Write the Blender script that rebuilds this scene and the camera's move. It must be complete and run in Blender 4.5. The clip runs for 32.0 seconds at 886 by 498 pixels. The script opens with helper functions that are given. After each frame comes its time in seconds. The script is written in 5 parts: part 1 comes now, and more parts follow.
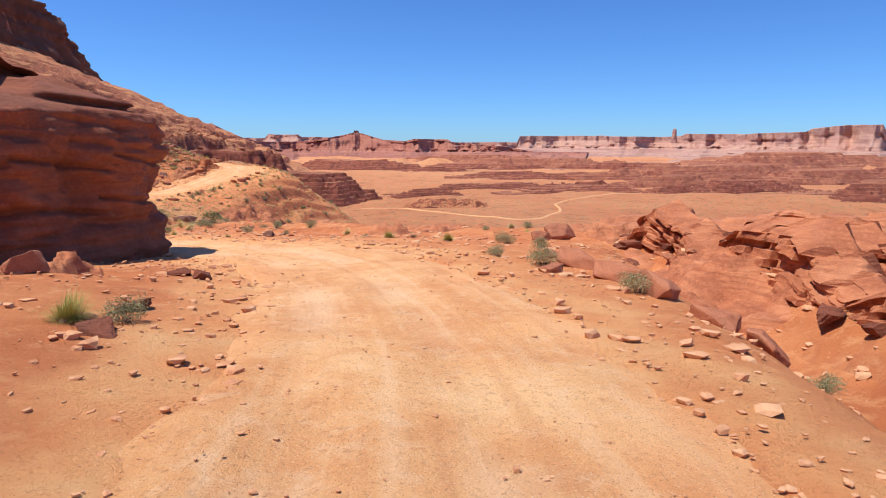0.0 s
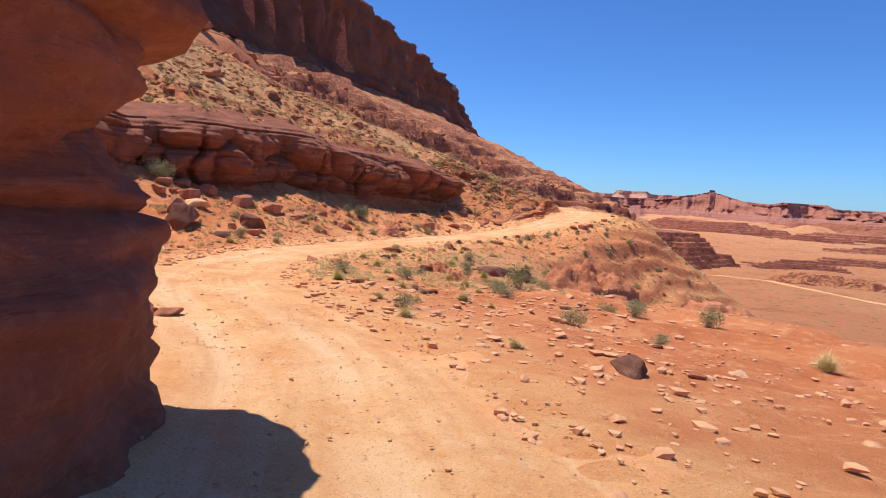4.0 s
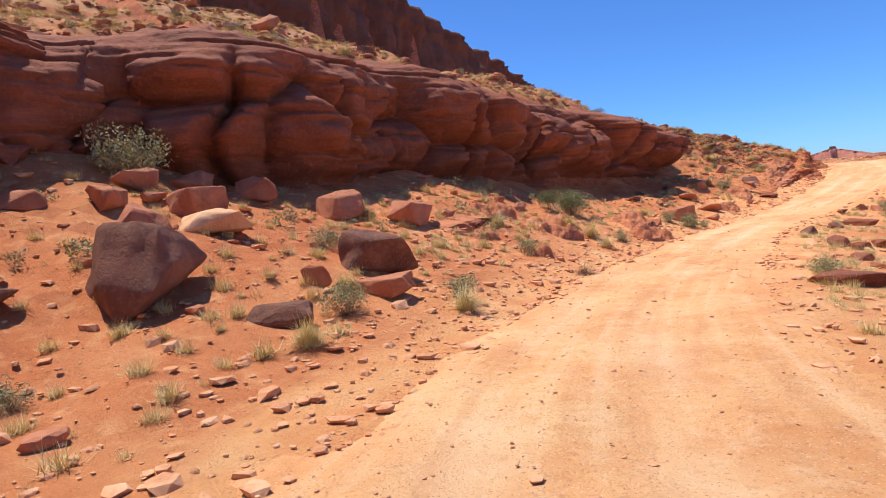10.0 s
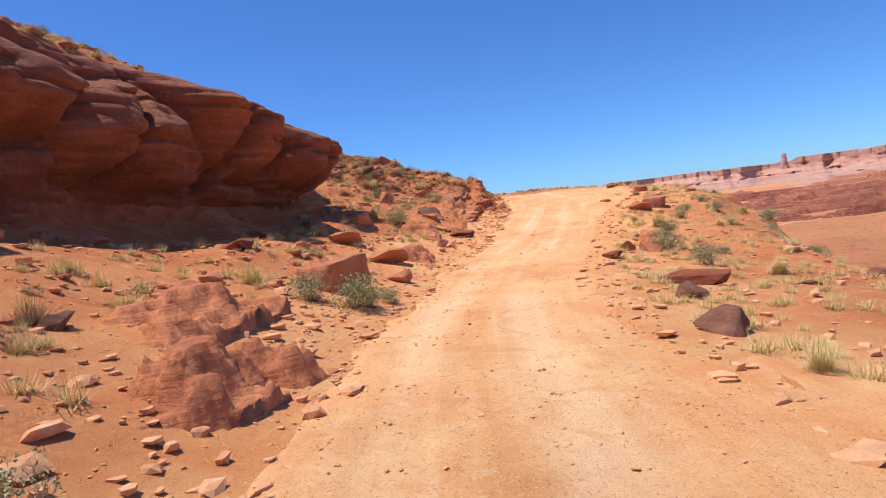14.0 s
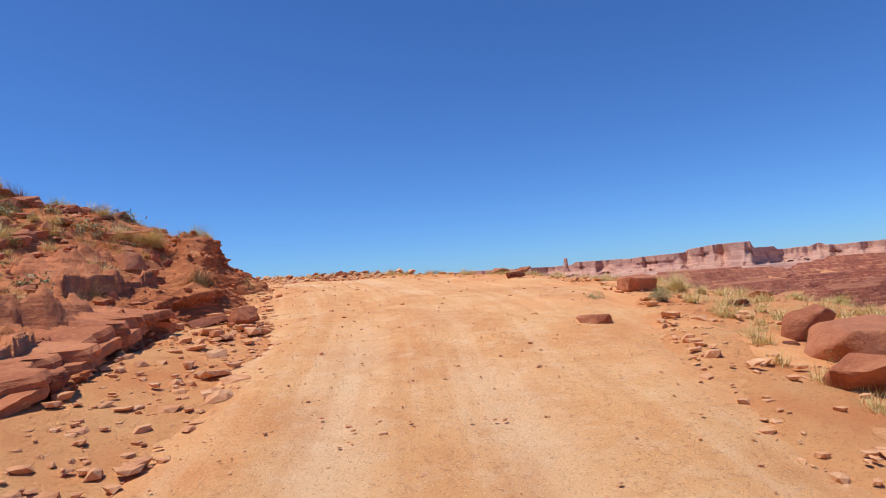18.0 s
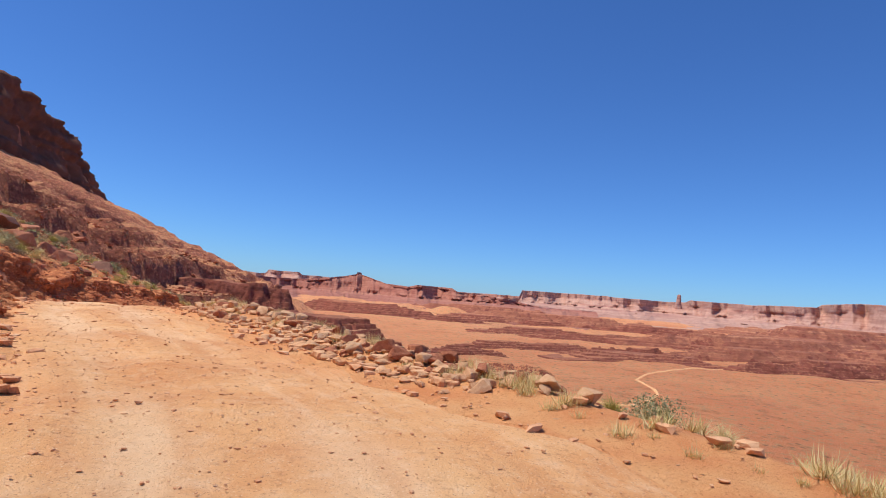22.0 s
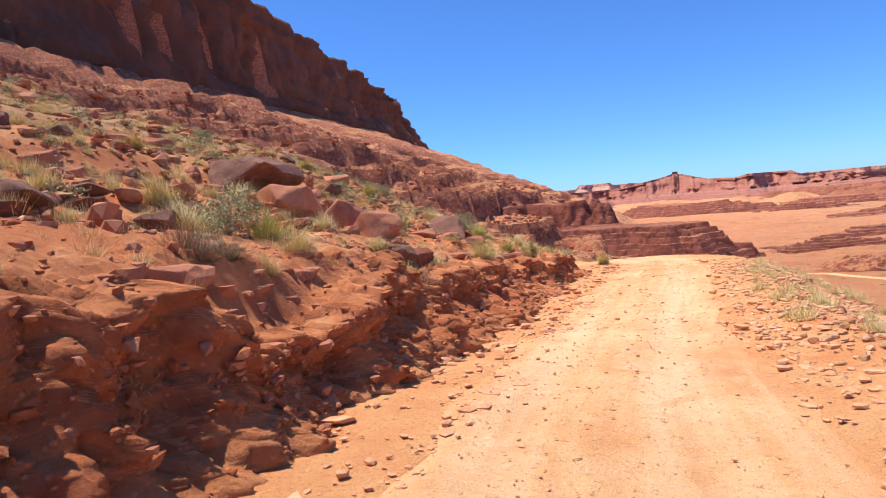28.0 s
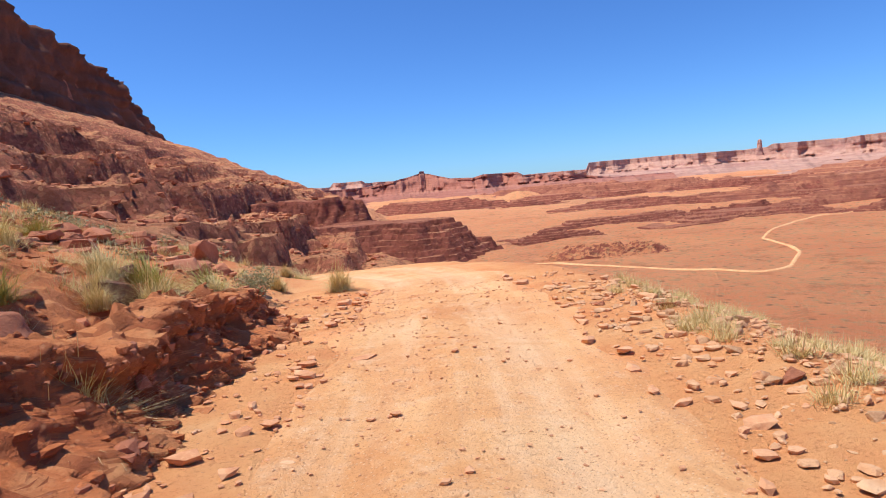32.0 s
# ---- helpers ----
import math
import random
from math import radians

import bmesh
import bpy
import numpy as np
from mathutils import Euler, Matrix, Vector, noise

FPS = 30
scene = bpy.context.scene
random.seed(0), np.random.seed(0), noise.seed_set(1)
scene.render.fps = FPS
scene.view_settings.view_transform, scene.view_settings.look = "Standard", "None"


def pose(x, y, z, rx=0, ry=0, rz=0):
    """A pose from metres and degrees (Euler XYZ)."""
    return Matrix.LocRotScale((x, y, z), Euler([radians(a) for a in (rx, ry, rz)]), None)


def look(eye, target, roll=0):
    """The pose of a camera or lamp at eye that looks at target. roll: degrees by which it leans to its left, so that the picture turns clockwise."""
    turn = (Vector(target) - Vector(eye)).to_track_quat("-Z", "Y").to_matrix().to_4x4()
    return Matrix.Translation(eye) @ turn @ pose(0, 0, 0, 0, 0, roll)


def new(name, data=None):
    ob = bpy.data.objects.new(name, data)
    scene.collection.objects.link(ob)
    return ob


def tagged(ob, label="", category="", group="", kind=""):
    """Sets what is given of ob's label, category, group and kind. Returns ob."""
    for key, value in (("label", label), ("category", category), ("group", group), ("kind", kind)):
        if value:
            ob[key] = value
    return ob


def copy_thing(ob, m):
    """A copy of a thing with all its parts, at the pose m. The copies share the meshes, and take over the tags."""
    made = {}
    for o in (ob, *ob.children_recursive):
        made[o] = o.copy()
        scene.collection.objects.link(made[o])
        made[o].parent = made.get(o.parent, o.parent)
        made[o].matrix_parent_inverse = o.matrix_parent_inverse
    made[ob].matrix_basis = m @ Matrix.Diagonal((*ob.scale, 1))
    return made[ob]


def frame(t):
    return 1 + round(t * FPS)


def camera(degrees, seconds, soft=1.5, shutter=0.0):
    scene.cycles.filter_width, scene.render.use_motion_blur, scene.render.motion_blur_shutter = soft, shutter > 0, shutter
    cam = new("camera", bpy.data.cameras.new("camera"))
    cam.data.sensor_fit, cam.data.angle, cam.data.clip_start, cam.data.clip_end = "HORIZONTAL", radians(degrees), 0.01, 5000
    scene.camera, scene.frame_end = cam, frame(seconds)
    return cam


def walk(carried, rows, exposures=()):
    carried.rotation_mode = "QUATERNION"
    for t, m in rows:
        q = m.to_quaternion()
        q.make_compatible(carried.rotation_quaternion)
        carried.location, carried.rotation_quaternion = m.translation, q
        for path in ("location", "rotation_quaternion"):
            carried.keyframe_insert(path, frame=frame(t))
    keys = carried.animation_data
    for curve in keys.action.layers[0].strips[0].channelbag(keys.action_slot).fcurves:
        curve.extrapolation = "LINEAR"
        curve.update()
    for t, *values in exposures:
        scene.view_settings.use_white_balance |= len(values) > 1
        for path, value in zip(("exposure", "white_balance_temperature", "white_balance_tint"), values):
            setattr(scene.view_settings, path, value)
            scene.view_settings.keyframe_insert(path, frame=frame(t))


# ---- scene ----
cam = camera(73.00, 32.0, soft=1.0)
PATH = [
    (0.0, pose(10.947, -62.357, 5.534, 80.14, -0.16, 0.63)),
    (0.5, pose(10.548, -58.712, 5.105, 82.09, -3.63, 2.29)),
    (1.0, pose(10.144, -55.361, 4.715, 83.65, -5.05, 3.82)),
    (1.5, pose(9.623, -52.123, 4.527, 84.65, -3.75, 6.70)),
    (2.0, pose(8.781, -49.344, 4.352, 84.79, -3.52, 11.76)),
    (2.5, pose(7.648, -46.615, 4.120, 84.57, -3.48, 17.83)),
    (3.0, pose(6.561, -44.509, 3.978, 84.34, -3.10, 24.15)),
    (3.5, pose(5.464, -42.747, 3.830, 84.39, -3.12, 28.72)),
    (5.5, pose(-2.850, -34.235, 2.631, 84.14, -1.92, 44.57)),
    (6.0, pose(-4.647, -32.965, 2.462, 84.18, -0.96, 48.68)),
    (6.5, pose(-6.428, -32.283, 2.451, 84.12, -1.74, 53.16)),
    (7.0, pose(-8.019, -31.784, 2.396, 84.58, -0.85, 56.12)),
    (7.5, pose(-9.802, -30.967, 2.362, 84.86, 0.12, 57.11)),
    (8.0, pose(-11.887, -29.666, 2.258, 85.27, 1.98, 56.42)),
    (8.5, pose(-14.015, -28.029, 2.127, 85.62, 2.98, 54.40)),
    (9.0, pose(-16.153, -26.097, 1.906, 84.79, 5.15, 51.25)),
    (9.5, pose(-18.401, -23.801, 1.785, 85.59, 4.92, 46.68)),
    (10.0, pose(-20.361, -21.233, 1.521, 85.66, 5.79, 41.30)),
    (10.5, pose(-21.995, -18.814, 1.378, 86.42, 4.96, 35.58)),
    (11.0, pose(-23.446, -16.356, 1.236, 86.39, 4.81, 31.69)),
    (11.5, pose(-24.755, -13.402, 1.144, 86.63, 5.09, 27.35)),
    (12.0, pose(-25.686, -10.563, 1.039, 87.51, 5.76, 22.37)),
    (12.5, pose(-26.420, -7.773, 1.002, 88.16, 6.81, 17.55)),
    (13.0, pose(-27.008, -5.182, 0.950, 88.08, 6.24, 14.29)),
    (13.5, pose(-27.408, -2.920, 0.815, 86.81, 6.81, 11.45)),
    (15.5, pose(-29.501, 9.428, 0.585, 87.63, 5.65, 1.62)),
    (16.0, pose(-29.489, 13.083, 0.565, 89.11, 5.22, -0.79)),
    (16.5, pose(-29.295, 16.727, 0.561, 89.76, 4.56, -3.46)),
    (17.0, pose(-29.070, 19.966, 0.667, 91.28, 3.45, -5.87)),
    (17.5, pose(-28.610, 23.084, 0.877, 92.33, 3.43, -8.04)),
    (18.0, pose(-28.177, 25.978, 1.114, 93.27, 4.02, -9.41)),
    (18.5, pose(-27.865, 28.748, 1.400, 93.49, 2.12, -9.90)),
    (19.0, pose(-27.554, 31.264, 1.635, 93.89, 0.37, -10.25)),
    (19.5, pose(-27.330, 33.595, 1.876, 94.36, -1.21, -10.34)),
    (20.0, pose(-27.097, 35.780, 2.219, 94.80, -0.80, -10.42)),
    (20.5, pose(-26.922, 37.749, 2.462, 94.75, -0.99, -8.92)),
    (21.0, pose(-26.985, 39.739, 2.609, 94.05, -3.34, -6.01)),
    (21.5, pose(-27.042, 41.668, 2.774, 93.58, -2.79, -2.89)),
    (22.0, pose(-27.294, 43.348, 2.916, 94.26, -4.41, 0.24)),
    (22.5, pose(-27.524, 44.933, 3.026, 93.35, -3.83, 3.95)),
    (23.0, pose(-28.102, 47.098, 3.278, 92.84, -3.68, 8.88)),
    (23.5, pose(-28.776, 48.766, 3.401, 93.22, 0.31, 14.04)),
    (24.0, pose(-29.728, 50.392, 3.372, 92.46, -1.97, 20.20)),
    (24.5, pose(-30.665, 51.861, 3.415, 90.15, 0.24, 26.74)),
    (25.0, pose(-31.639, 53.065, 3.410, 88.89, 1.66, 32.65)),
    (25.5, pose(-32.562, 54.171, 3.453, 88.32, 3.37, 36.34)),
    (27.5, pose(-37.909, 60.996, 3.658, 87.34, 5.71, 33.43)),
    (28.0, pose(-38.964, 63.017, 3.586, 86.08, 5.04, 29.37)),
    (28.5, pose(-39.730, 65.084, 3.465, 86.11, 5.82, 25.39)),
    (29.0, pose(-40.370, 66.982, 3.360, 86.24, 5.91, 21.11)),
    (29.5, pose(-40.833, 68.800, 3.226, 85.64, 5.02, 17.47)),
    (30.0, pose(-41.169, 70.494, 3.144, 85.15, 4.93, 14.58)),
    (30.5, pose(-41.442, 72.040, 3.046, 85.11, 4.58, 12.13)),
    (31.0, pose(-41.673, 73.565, 2.933, 84.68, 4.67, 9.77)),
    (31.5, pose(-41.841, 75.007, 2.865, 84.33, 4.53, 7.81)),
    (32.0, pose(-41.961, 76.441, 2.729, 83.86, 4.76, 6.19)),
]
EXPOSURES = [(0.0, 0.1), (3.5, 0.1), (6.0, 0.28), (9.0, 0.3), (12.0, 0.2), (16.0, 0.08), (19.0, -0.12), (23.0, 0.0), (25.5, 0.24), (28.0, 0.42), (30.0, 0.30), (32.0, 0.2)]
SKY_STRENGTH, SUN_STRENGTH = 0.10, 4.4
walk(cam, PATH, EXPOSURES)

# ---- world and sun ----
world = bpy.data.worlds.new("sky_world")
scene.world = world
world.use_nodes = True
wn = world.node_tree.nodes
sky = wn.new("ShaderNodeTexSky")
sky.sky_type, sky.sun_disc = "NISHITA", False
SUN_EL, SUN_AZ = radians(69), radians(-94)      # azimuth clockwise from +y
sky.sun_elevation, sky.sun_rotation = SUN_EL, SUN_AZ
sky.altitude, sky.air_density, sky.dust_density, sky.ozone_density = 1300, 1.0, 0.4, 3.0
wn["Background"].inputs["Strength"].default_value = SKY_STRENGTH
deep = wn.new("ShaderNodeMix")
deep.data_type, deep.blend_type = "RGBA", "MULTIPLY"
deep.inputs[0].default_value = 1.0
deep.inputs[7].default_value = (0.49, 0.85, 1.40, 1)
world.node_tree.links.new(sky.outputs[0], deep.inputs[6])
world.node_tree.links.new(deep.outputs[2], wn["Background"].inputs["Color"])
lamp = bpy.data.lights.new("sun", "SUN")
lamp.energy, lamp.angle, lamp.color = SUN_STRENGTH, radians(0.53), (1.0, 0.95, 0.87)
sun = new("sun", lamp)
sun_way = Vector((math.sin(SUN_AZ) * math.cos(SUN_EL), math.cos(SUN_AZ) * math.cos(SUN_EL), math.sin(SUN_EL)))
sun.matrix_world = look((0, 0, 300), Vector((0, 0, 300)) - sun_way)


# ---- materials ----
class Nodes:
    """A short hand for building a procedural material."""
    def __init__(self, name, rough=0.9):
        self.m = bpy.data.materials.new(name)
        self.m.use_nodes = True
        self.t = self.m.node_tree
        self.b = self.t.nodes["Principled BSDF"]
        self.b.inputs["Roughness"].default_value = rough
        self.b.inputs["Specular IOR Level"].default_value = 0.25
        self.co = self.t.nodes.new("ShaderNodeTexCoord").outputs["Object"]

    def link(self, a, b):
        self.t.links.new(a, b)

    def noise(self, scale, detail=4, stretch=None, rough=0.6, warp=0.0):
        n = self.t.nodes.new("ShaderNodeTexNoise")
        n.inputs["Scale"].default_value, n.inputs["Detail"].default_value = scale, detail
        n.inputs["Roughness"].default_value, n.inputs["Distortion"].default_value = rough, warp
        src = self.co
        if stretch:
            mp = self.t.nodes.new("ShaderNodeMapping")
            mp.inputs["Scale"].default_value = stretch
            self.link(src, mp.inputs["Vector"])
            src = mp.outputs[0]
        self.link(src, n.inputs["Vector"])
        return n.outputs["Fac"]

    def voronoi(self, scale, feature="F1", stretch=None):
        n = self.t.nodes.new("ShaderNodeTexVoronoi")
        n.feature = feature
        n.inputs["Scale"].default_value = scale
        src = self.co
        if stretch:
            mp = self.t.nodes.new("ShaderNodeMapping")
            mp.inputs["Scale"].default_value = stretch
            self.link(src, mp.inputs["Vector"])
            src = mp.outputs[0]
        self.link(src, n.inputs["Vector"])
        return n.outputs["Distance"]

    def ramp(self, fac, *stops):
        r = self.t.nodes.new("ShaderNodeValToRGB")
        e = r.color_ramp.elements
        while len(e) < len(stops):
            e.new(0.5)
        for el, (p, c) in zip(e, stops):
            el.position = p
            el.color = (*c, 1) if len(c) == 3 else c
        self.link(fac, r.inputs[0])
        return r.outputs[0]

    def mix(self, fac, a, b, mode="MIX"):
        n = self.t.nodes.new("ShaderNodeMix")
        n.data_type, n.blend_type = "RGBA", mode
        for val, sock in ((fac, n.inputs[0]), (a, n.inputs[6]), (b, n.inputs[7])):
            if isinstance(val, (int, float)):
                sock.default_value = val
            elif isinstance(val, tuple):
                sock.default_value = (*val, 1)
            else:
                self.link(val, sock)
        return n.outputs[2]

    def bump(self, *layers):
        last = None
        for height, strength, dist in layers:
            n = self.t.nodes.new("ShaderNodeBump")
            n.inputs["Strength"].default_value, n.inputs["Distance"].default_value = strength, dist
            self.link(height, n.inputs["Height"])
            if last is not None:
                self.link(last, n.inputs["Normal"])
            last = n.outputs[0]
        self.link(last, self.b.inputs["Normal"])

    def rand(self):
        return self.t.nodes.new("ShaderNodeObjectInfo").outputs["Random"]

    def island(self):
        return self.t.nodes.new("ShaderNodeNewGeometry").outputs["Random Per Island"]

    def steep(self, lo, hi):
        """1 where the surface stands steeply, 0 where it lies flat."""
        g = self.t.nodes.new("ShaderNodeNewGeometry")
        x = self.t.nodes.new("ShaderNodeSeparateXYZ")
        self.link(g.outputs["True Normal"], x.inputs[0])
        return self.ramp(x.outputs["Z"], (lo, (1, 1, 1)), (hi, (0, 0, 0)))

    def attr(self, name):
        a = self.t.nodes.new("ShaderNodeAttribute")
        a.attribute_name = name
        return a.outputs["Fac"]

    def streaks(self, scale, along):
        """Noise drawn out along the way of travel."""
        c = self.t.nodes.new("ShaderNodeCombineXYZ")
        m = self.t.nodes.new("ShaderNodeMath")
        m.operation = "MULTIPLY"
        m.inputs[1].default_value = along
        self.link(self.attr("run"), m.inputs[0])
        self.link(self.attr("off"), c.inputs[0])
        self.link(m.outputs[0], c.inputs[1])
        n = self.t.nodes.new("ShaderNodeTexNoise")
        n.inputs["Scale"].default_value, n.inputs["Detail"].default_value = scale, 5
        self.link(c.outputs[0], n.inputs["Vector"])
        return n.outputs["Fac"]

    def done(self, colour):
        self.link(colour, self.b.inputs["Base Color"])
        return self.m


def soil_material():
    k = Nodes("red_soil", 0.95)
    c = k.ramp(k.noise(0.35, 5), (0.3, (0.52, 0.145, 0.050)), (0.5, (0.66, 0.215, 0.078)), (0.72, (0.78, 0.32, 0.130)))
    c = k.mix(k.ramp(k.noise(2.2, 6), (0.52, (0, 0, 0)), (0.72, (0.7, 0.7, 0.7))), c, (0.88, 0.46, 0.205))
    c = k.mix(k.ramp(k.noise(14, 4), (0.55, (0, 0, 0)), (0.7, (0.5, 0.5, 0.5))), c, (0.50, 0.145, 0.05))
    veg = k.attr("veg")
    dry = k.ramp(k.noise(1.6, 7, rough=0.75), (0.5, (0, 0, 0)), (0.6, (1, 1, 1)))
    dry = k.mix(1.0, dry, k.ramp(veg, (0.0, (0, 0, 0)), (1.0, (0.75, 0.75, 0.75))), "MULTIPLY")
    c = k.mix(dry, c, k.ramp(k.noise(6, 3), (0.35, (0.36, 0.25, 0.09)), (0.65, (0.60, 0.42, 0.17))))
    tan = k.ramp(k.noise(0.9, 7, rough=0.7), (0.35, (0.40, 0.205, 0.095)), (0.65, (0.60, 0.37, 0.175)))
    c = k.mix(k.ramp(veg, (0.15, (0, 0, 0)), (1.0, (0.72, 0.72, 0.72))), c, tan)
    c = k.mix(k.mix(1.0, k.ramp(k.voronoi(1.3), (0.20, (1, 1, 1)), (0.34, (0, 0, 0))), k.ramp(veg, (0.2, (0, 0, 0)), (0.9, (0.7, 0.7, 0.7))), "MULTIPLY"), c, (0.26, 0.125, 0.065))
    # Steep faces darken: bare rock on slopes, partly painted shade on the cut bank
    rock = k.ramp(k.noise(2.0, 6), (0.3, (0.40, 0.105, 0.045)), (0.7, (0.64, 0.22, 0.09)))
    c = k.mix(k.steep(0.66, 0.84), c, rock)
    peb = k.voronoi(9)
    c = k.mix(k.ramp(peb, (0.10, (0.55, 0.55, 0.55)), (0.22, (0, 0, 0))), c, (0.76, 0.36, 0.17))
    c = k.mix(k.ramp(k.noise(30, 3), (0.58, (0, 0, 0)), (0.68, (0.4, 0.4, 0.4))), c, (0.34, 0.11, 0.05))
    fresh = k.ramp(k.noise(0.8, 6), (0.32, (0.80, 0.31, 0.115)), (0.55, (0.87, 0.42, 0.17)), (0.72, (0.90, 0.52, 0.24)))
    fresh = k.mix(k.ramp(k.noise(24, 4), (0.56, (0, 0, 0)), (0.68, (0.5, 0.5, 0.5))), fresh, (0.52, 0.17, 0.06))
    c = k.mix(k.ramp(k.attr("dust"), (0.0, (0, 0, 0)), (0.75, (0.92, 0.92, 0.92))), c, fresh)
    k.bump((k.noise(1.3, 9, rough=0.75), 0.6, 0.25), (k.noise(9, 7, rough=0.75), 0.8, 0.07), (peb, 0.15, 0.05), (k.noise(32, 5, rough=0.75), 0.7, 0.02))
    return k.done(c)


def road_material():
    k = Nodes("road_dirt", 0.95)
    c = k.ramp(k.noise(0.5, 5), (0.3, (0.68, 0.285, 0.105)), (0.5, (0.80, 0.40, 0.165)), (0.7, (0.88, 0.52, 0.245)))
    c = k.mix(k.ramp(k.noise(3.0, 6, rough=0.7), (0.5, (0, 0, 0)), (0.7, (0.6, 0.6, 0.6))), c, (0.87, 0.57, 0.33))
    c = k.mix(k.ramp(k.noise(11, 4), (0.56, (0, 0, 0)), (0.7, (0.55, 0.55, 0.55))), c, (0.50, 0.21, 0.09))
    c = k.mix(k.ramp(k.attr("track"), (0.0, (0, 0, 0)), (1.0, (0.55, 0.55, 0.55))), c, (0.91, 0.62, 0.37))
    c = k.mix(k.ramp(k.attr("verge"), (0.0, (0, 0, 0)), (1.0, (0.97, 0.97, 0.97))), c, k.ramp(k.noise(0.7, 6), (0.32, (0.80, 0.31, 0.115)), (0.68, (0.89, 0.48, 0.21))))
    c = k.mix(k.ramp(k.noise(0.9, 5, stretch=(1.0, 1.0, 1.0), warp=1.5), (0.56, (0, 0, 0)), (0.66, (0.5, 0.5, 0.5))), c, (0.72, 0.33, 0.13))
    st = k.streaks(3.2, 0.05)
    c = k.mix(k.ramp(st, (0.52, (0, 0, 0)), (0.68, (0.35, 0.35, 0.35))), c, (0.64, 0.27, 0.105))
    c = k.mix(k.ramp(st, (0.32, (0.35, 0.35, 0.35)), (0.46, (0, 0, 0))), c, (0.92, 0.60, 0.34))
    peb = k.voronoi(22)
    c = k.mix(k.ramp(peb, (0.12, (0.5, 0.5, 0.5)), (0.24, (0, 0, 0))), c, (0.90, 0.66, 0.42))
    c = k.mix(k.ramp(k.noise(38, 3), (0.60, (0, 0, 0)), (0.68, (0.65, 0.65, 0.65))), c, (0.42, 0.16, 0.065))
    k.bump((k.noise(1.1, 6, rough=0.65), 0.6, 0.12), (k.noise(8, 7, rough=0.8), 0.9, 0.05), (peb, 0.12, 0.02), (k.noise(45, 4), 0.6, 0.012))
    return k.done(c)


def rock_material(name, dark, mid, light, scale=1.0, strata=True, stain=0.0):
    k = Nodes(name, 0.88)
    c = k.ramp(k.noise(0.6 * scale, 6, warp=0.6), (0.28, dark), (0.5, mid), (0.74, light))
    if strata:
        band = k.noise(1.6 * scale, 5, stretch=(0.12, 0.12, 2.6), warp=0.4)
        c = k.mix(k.ramp(band, (0.42, (0, 0, 0)), (0.62, (0.7, 0.7, 0.7))), c, dark)
    if stain:
        run_down = k.noise(1.0, 6, stretch=(0.55, 0.55, 0.10), warp=0.3)
        c = k.mix(k.ramp(run_down, (0.46, (0, 0, 0)), (0.62, (stain, stain, stain))), c, (0.115, 0.050, 0.036))
        line_ = k.noise(1.0, 4, stretch=(0.10, 0.10, 5.5), warp=0.2)
        c = k.mix(k.ramp(line_, (0.60, (0, 0, 0)), (0.66, (0.5, 0.5, 0.5))), c, (0.13, 0.042, 0.026))
    c = k.mix(k.ramp(k.noise(7 * scale, 5), (0.5, (0, 0, 0)), (0.72, (0.5, 0.5, 0.5))), c, light)
    c = k.mix(k.ramp(k.rand(), (0.0, (0, 0, 0)), (1.0, (0.35, 0.35, 0.35))), c, light)
    layers = [(k.noise(1.8 * scale, 8, rough=0.7), 0.6, 0.25 / scale), (k.noise(12 * scale, 6, rough=0.7), 0.55, 0.04 / scale)]
    if strata:
        layers.append((k.noise(2.2 * scale, 6, stretch=(0.22, 0.22, 2.2), warp=0.6), 0.5, 0.16 / scale))
    k.bump(*layers)
    return k.done(c)


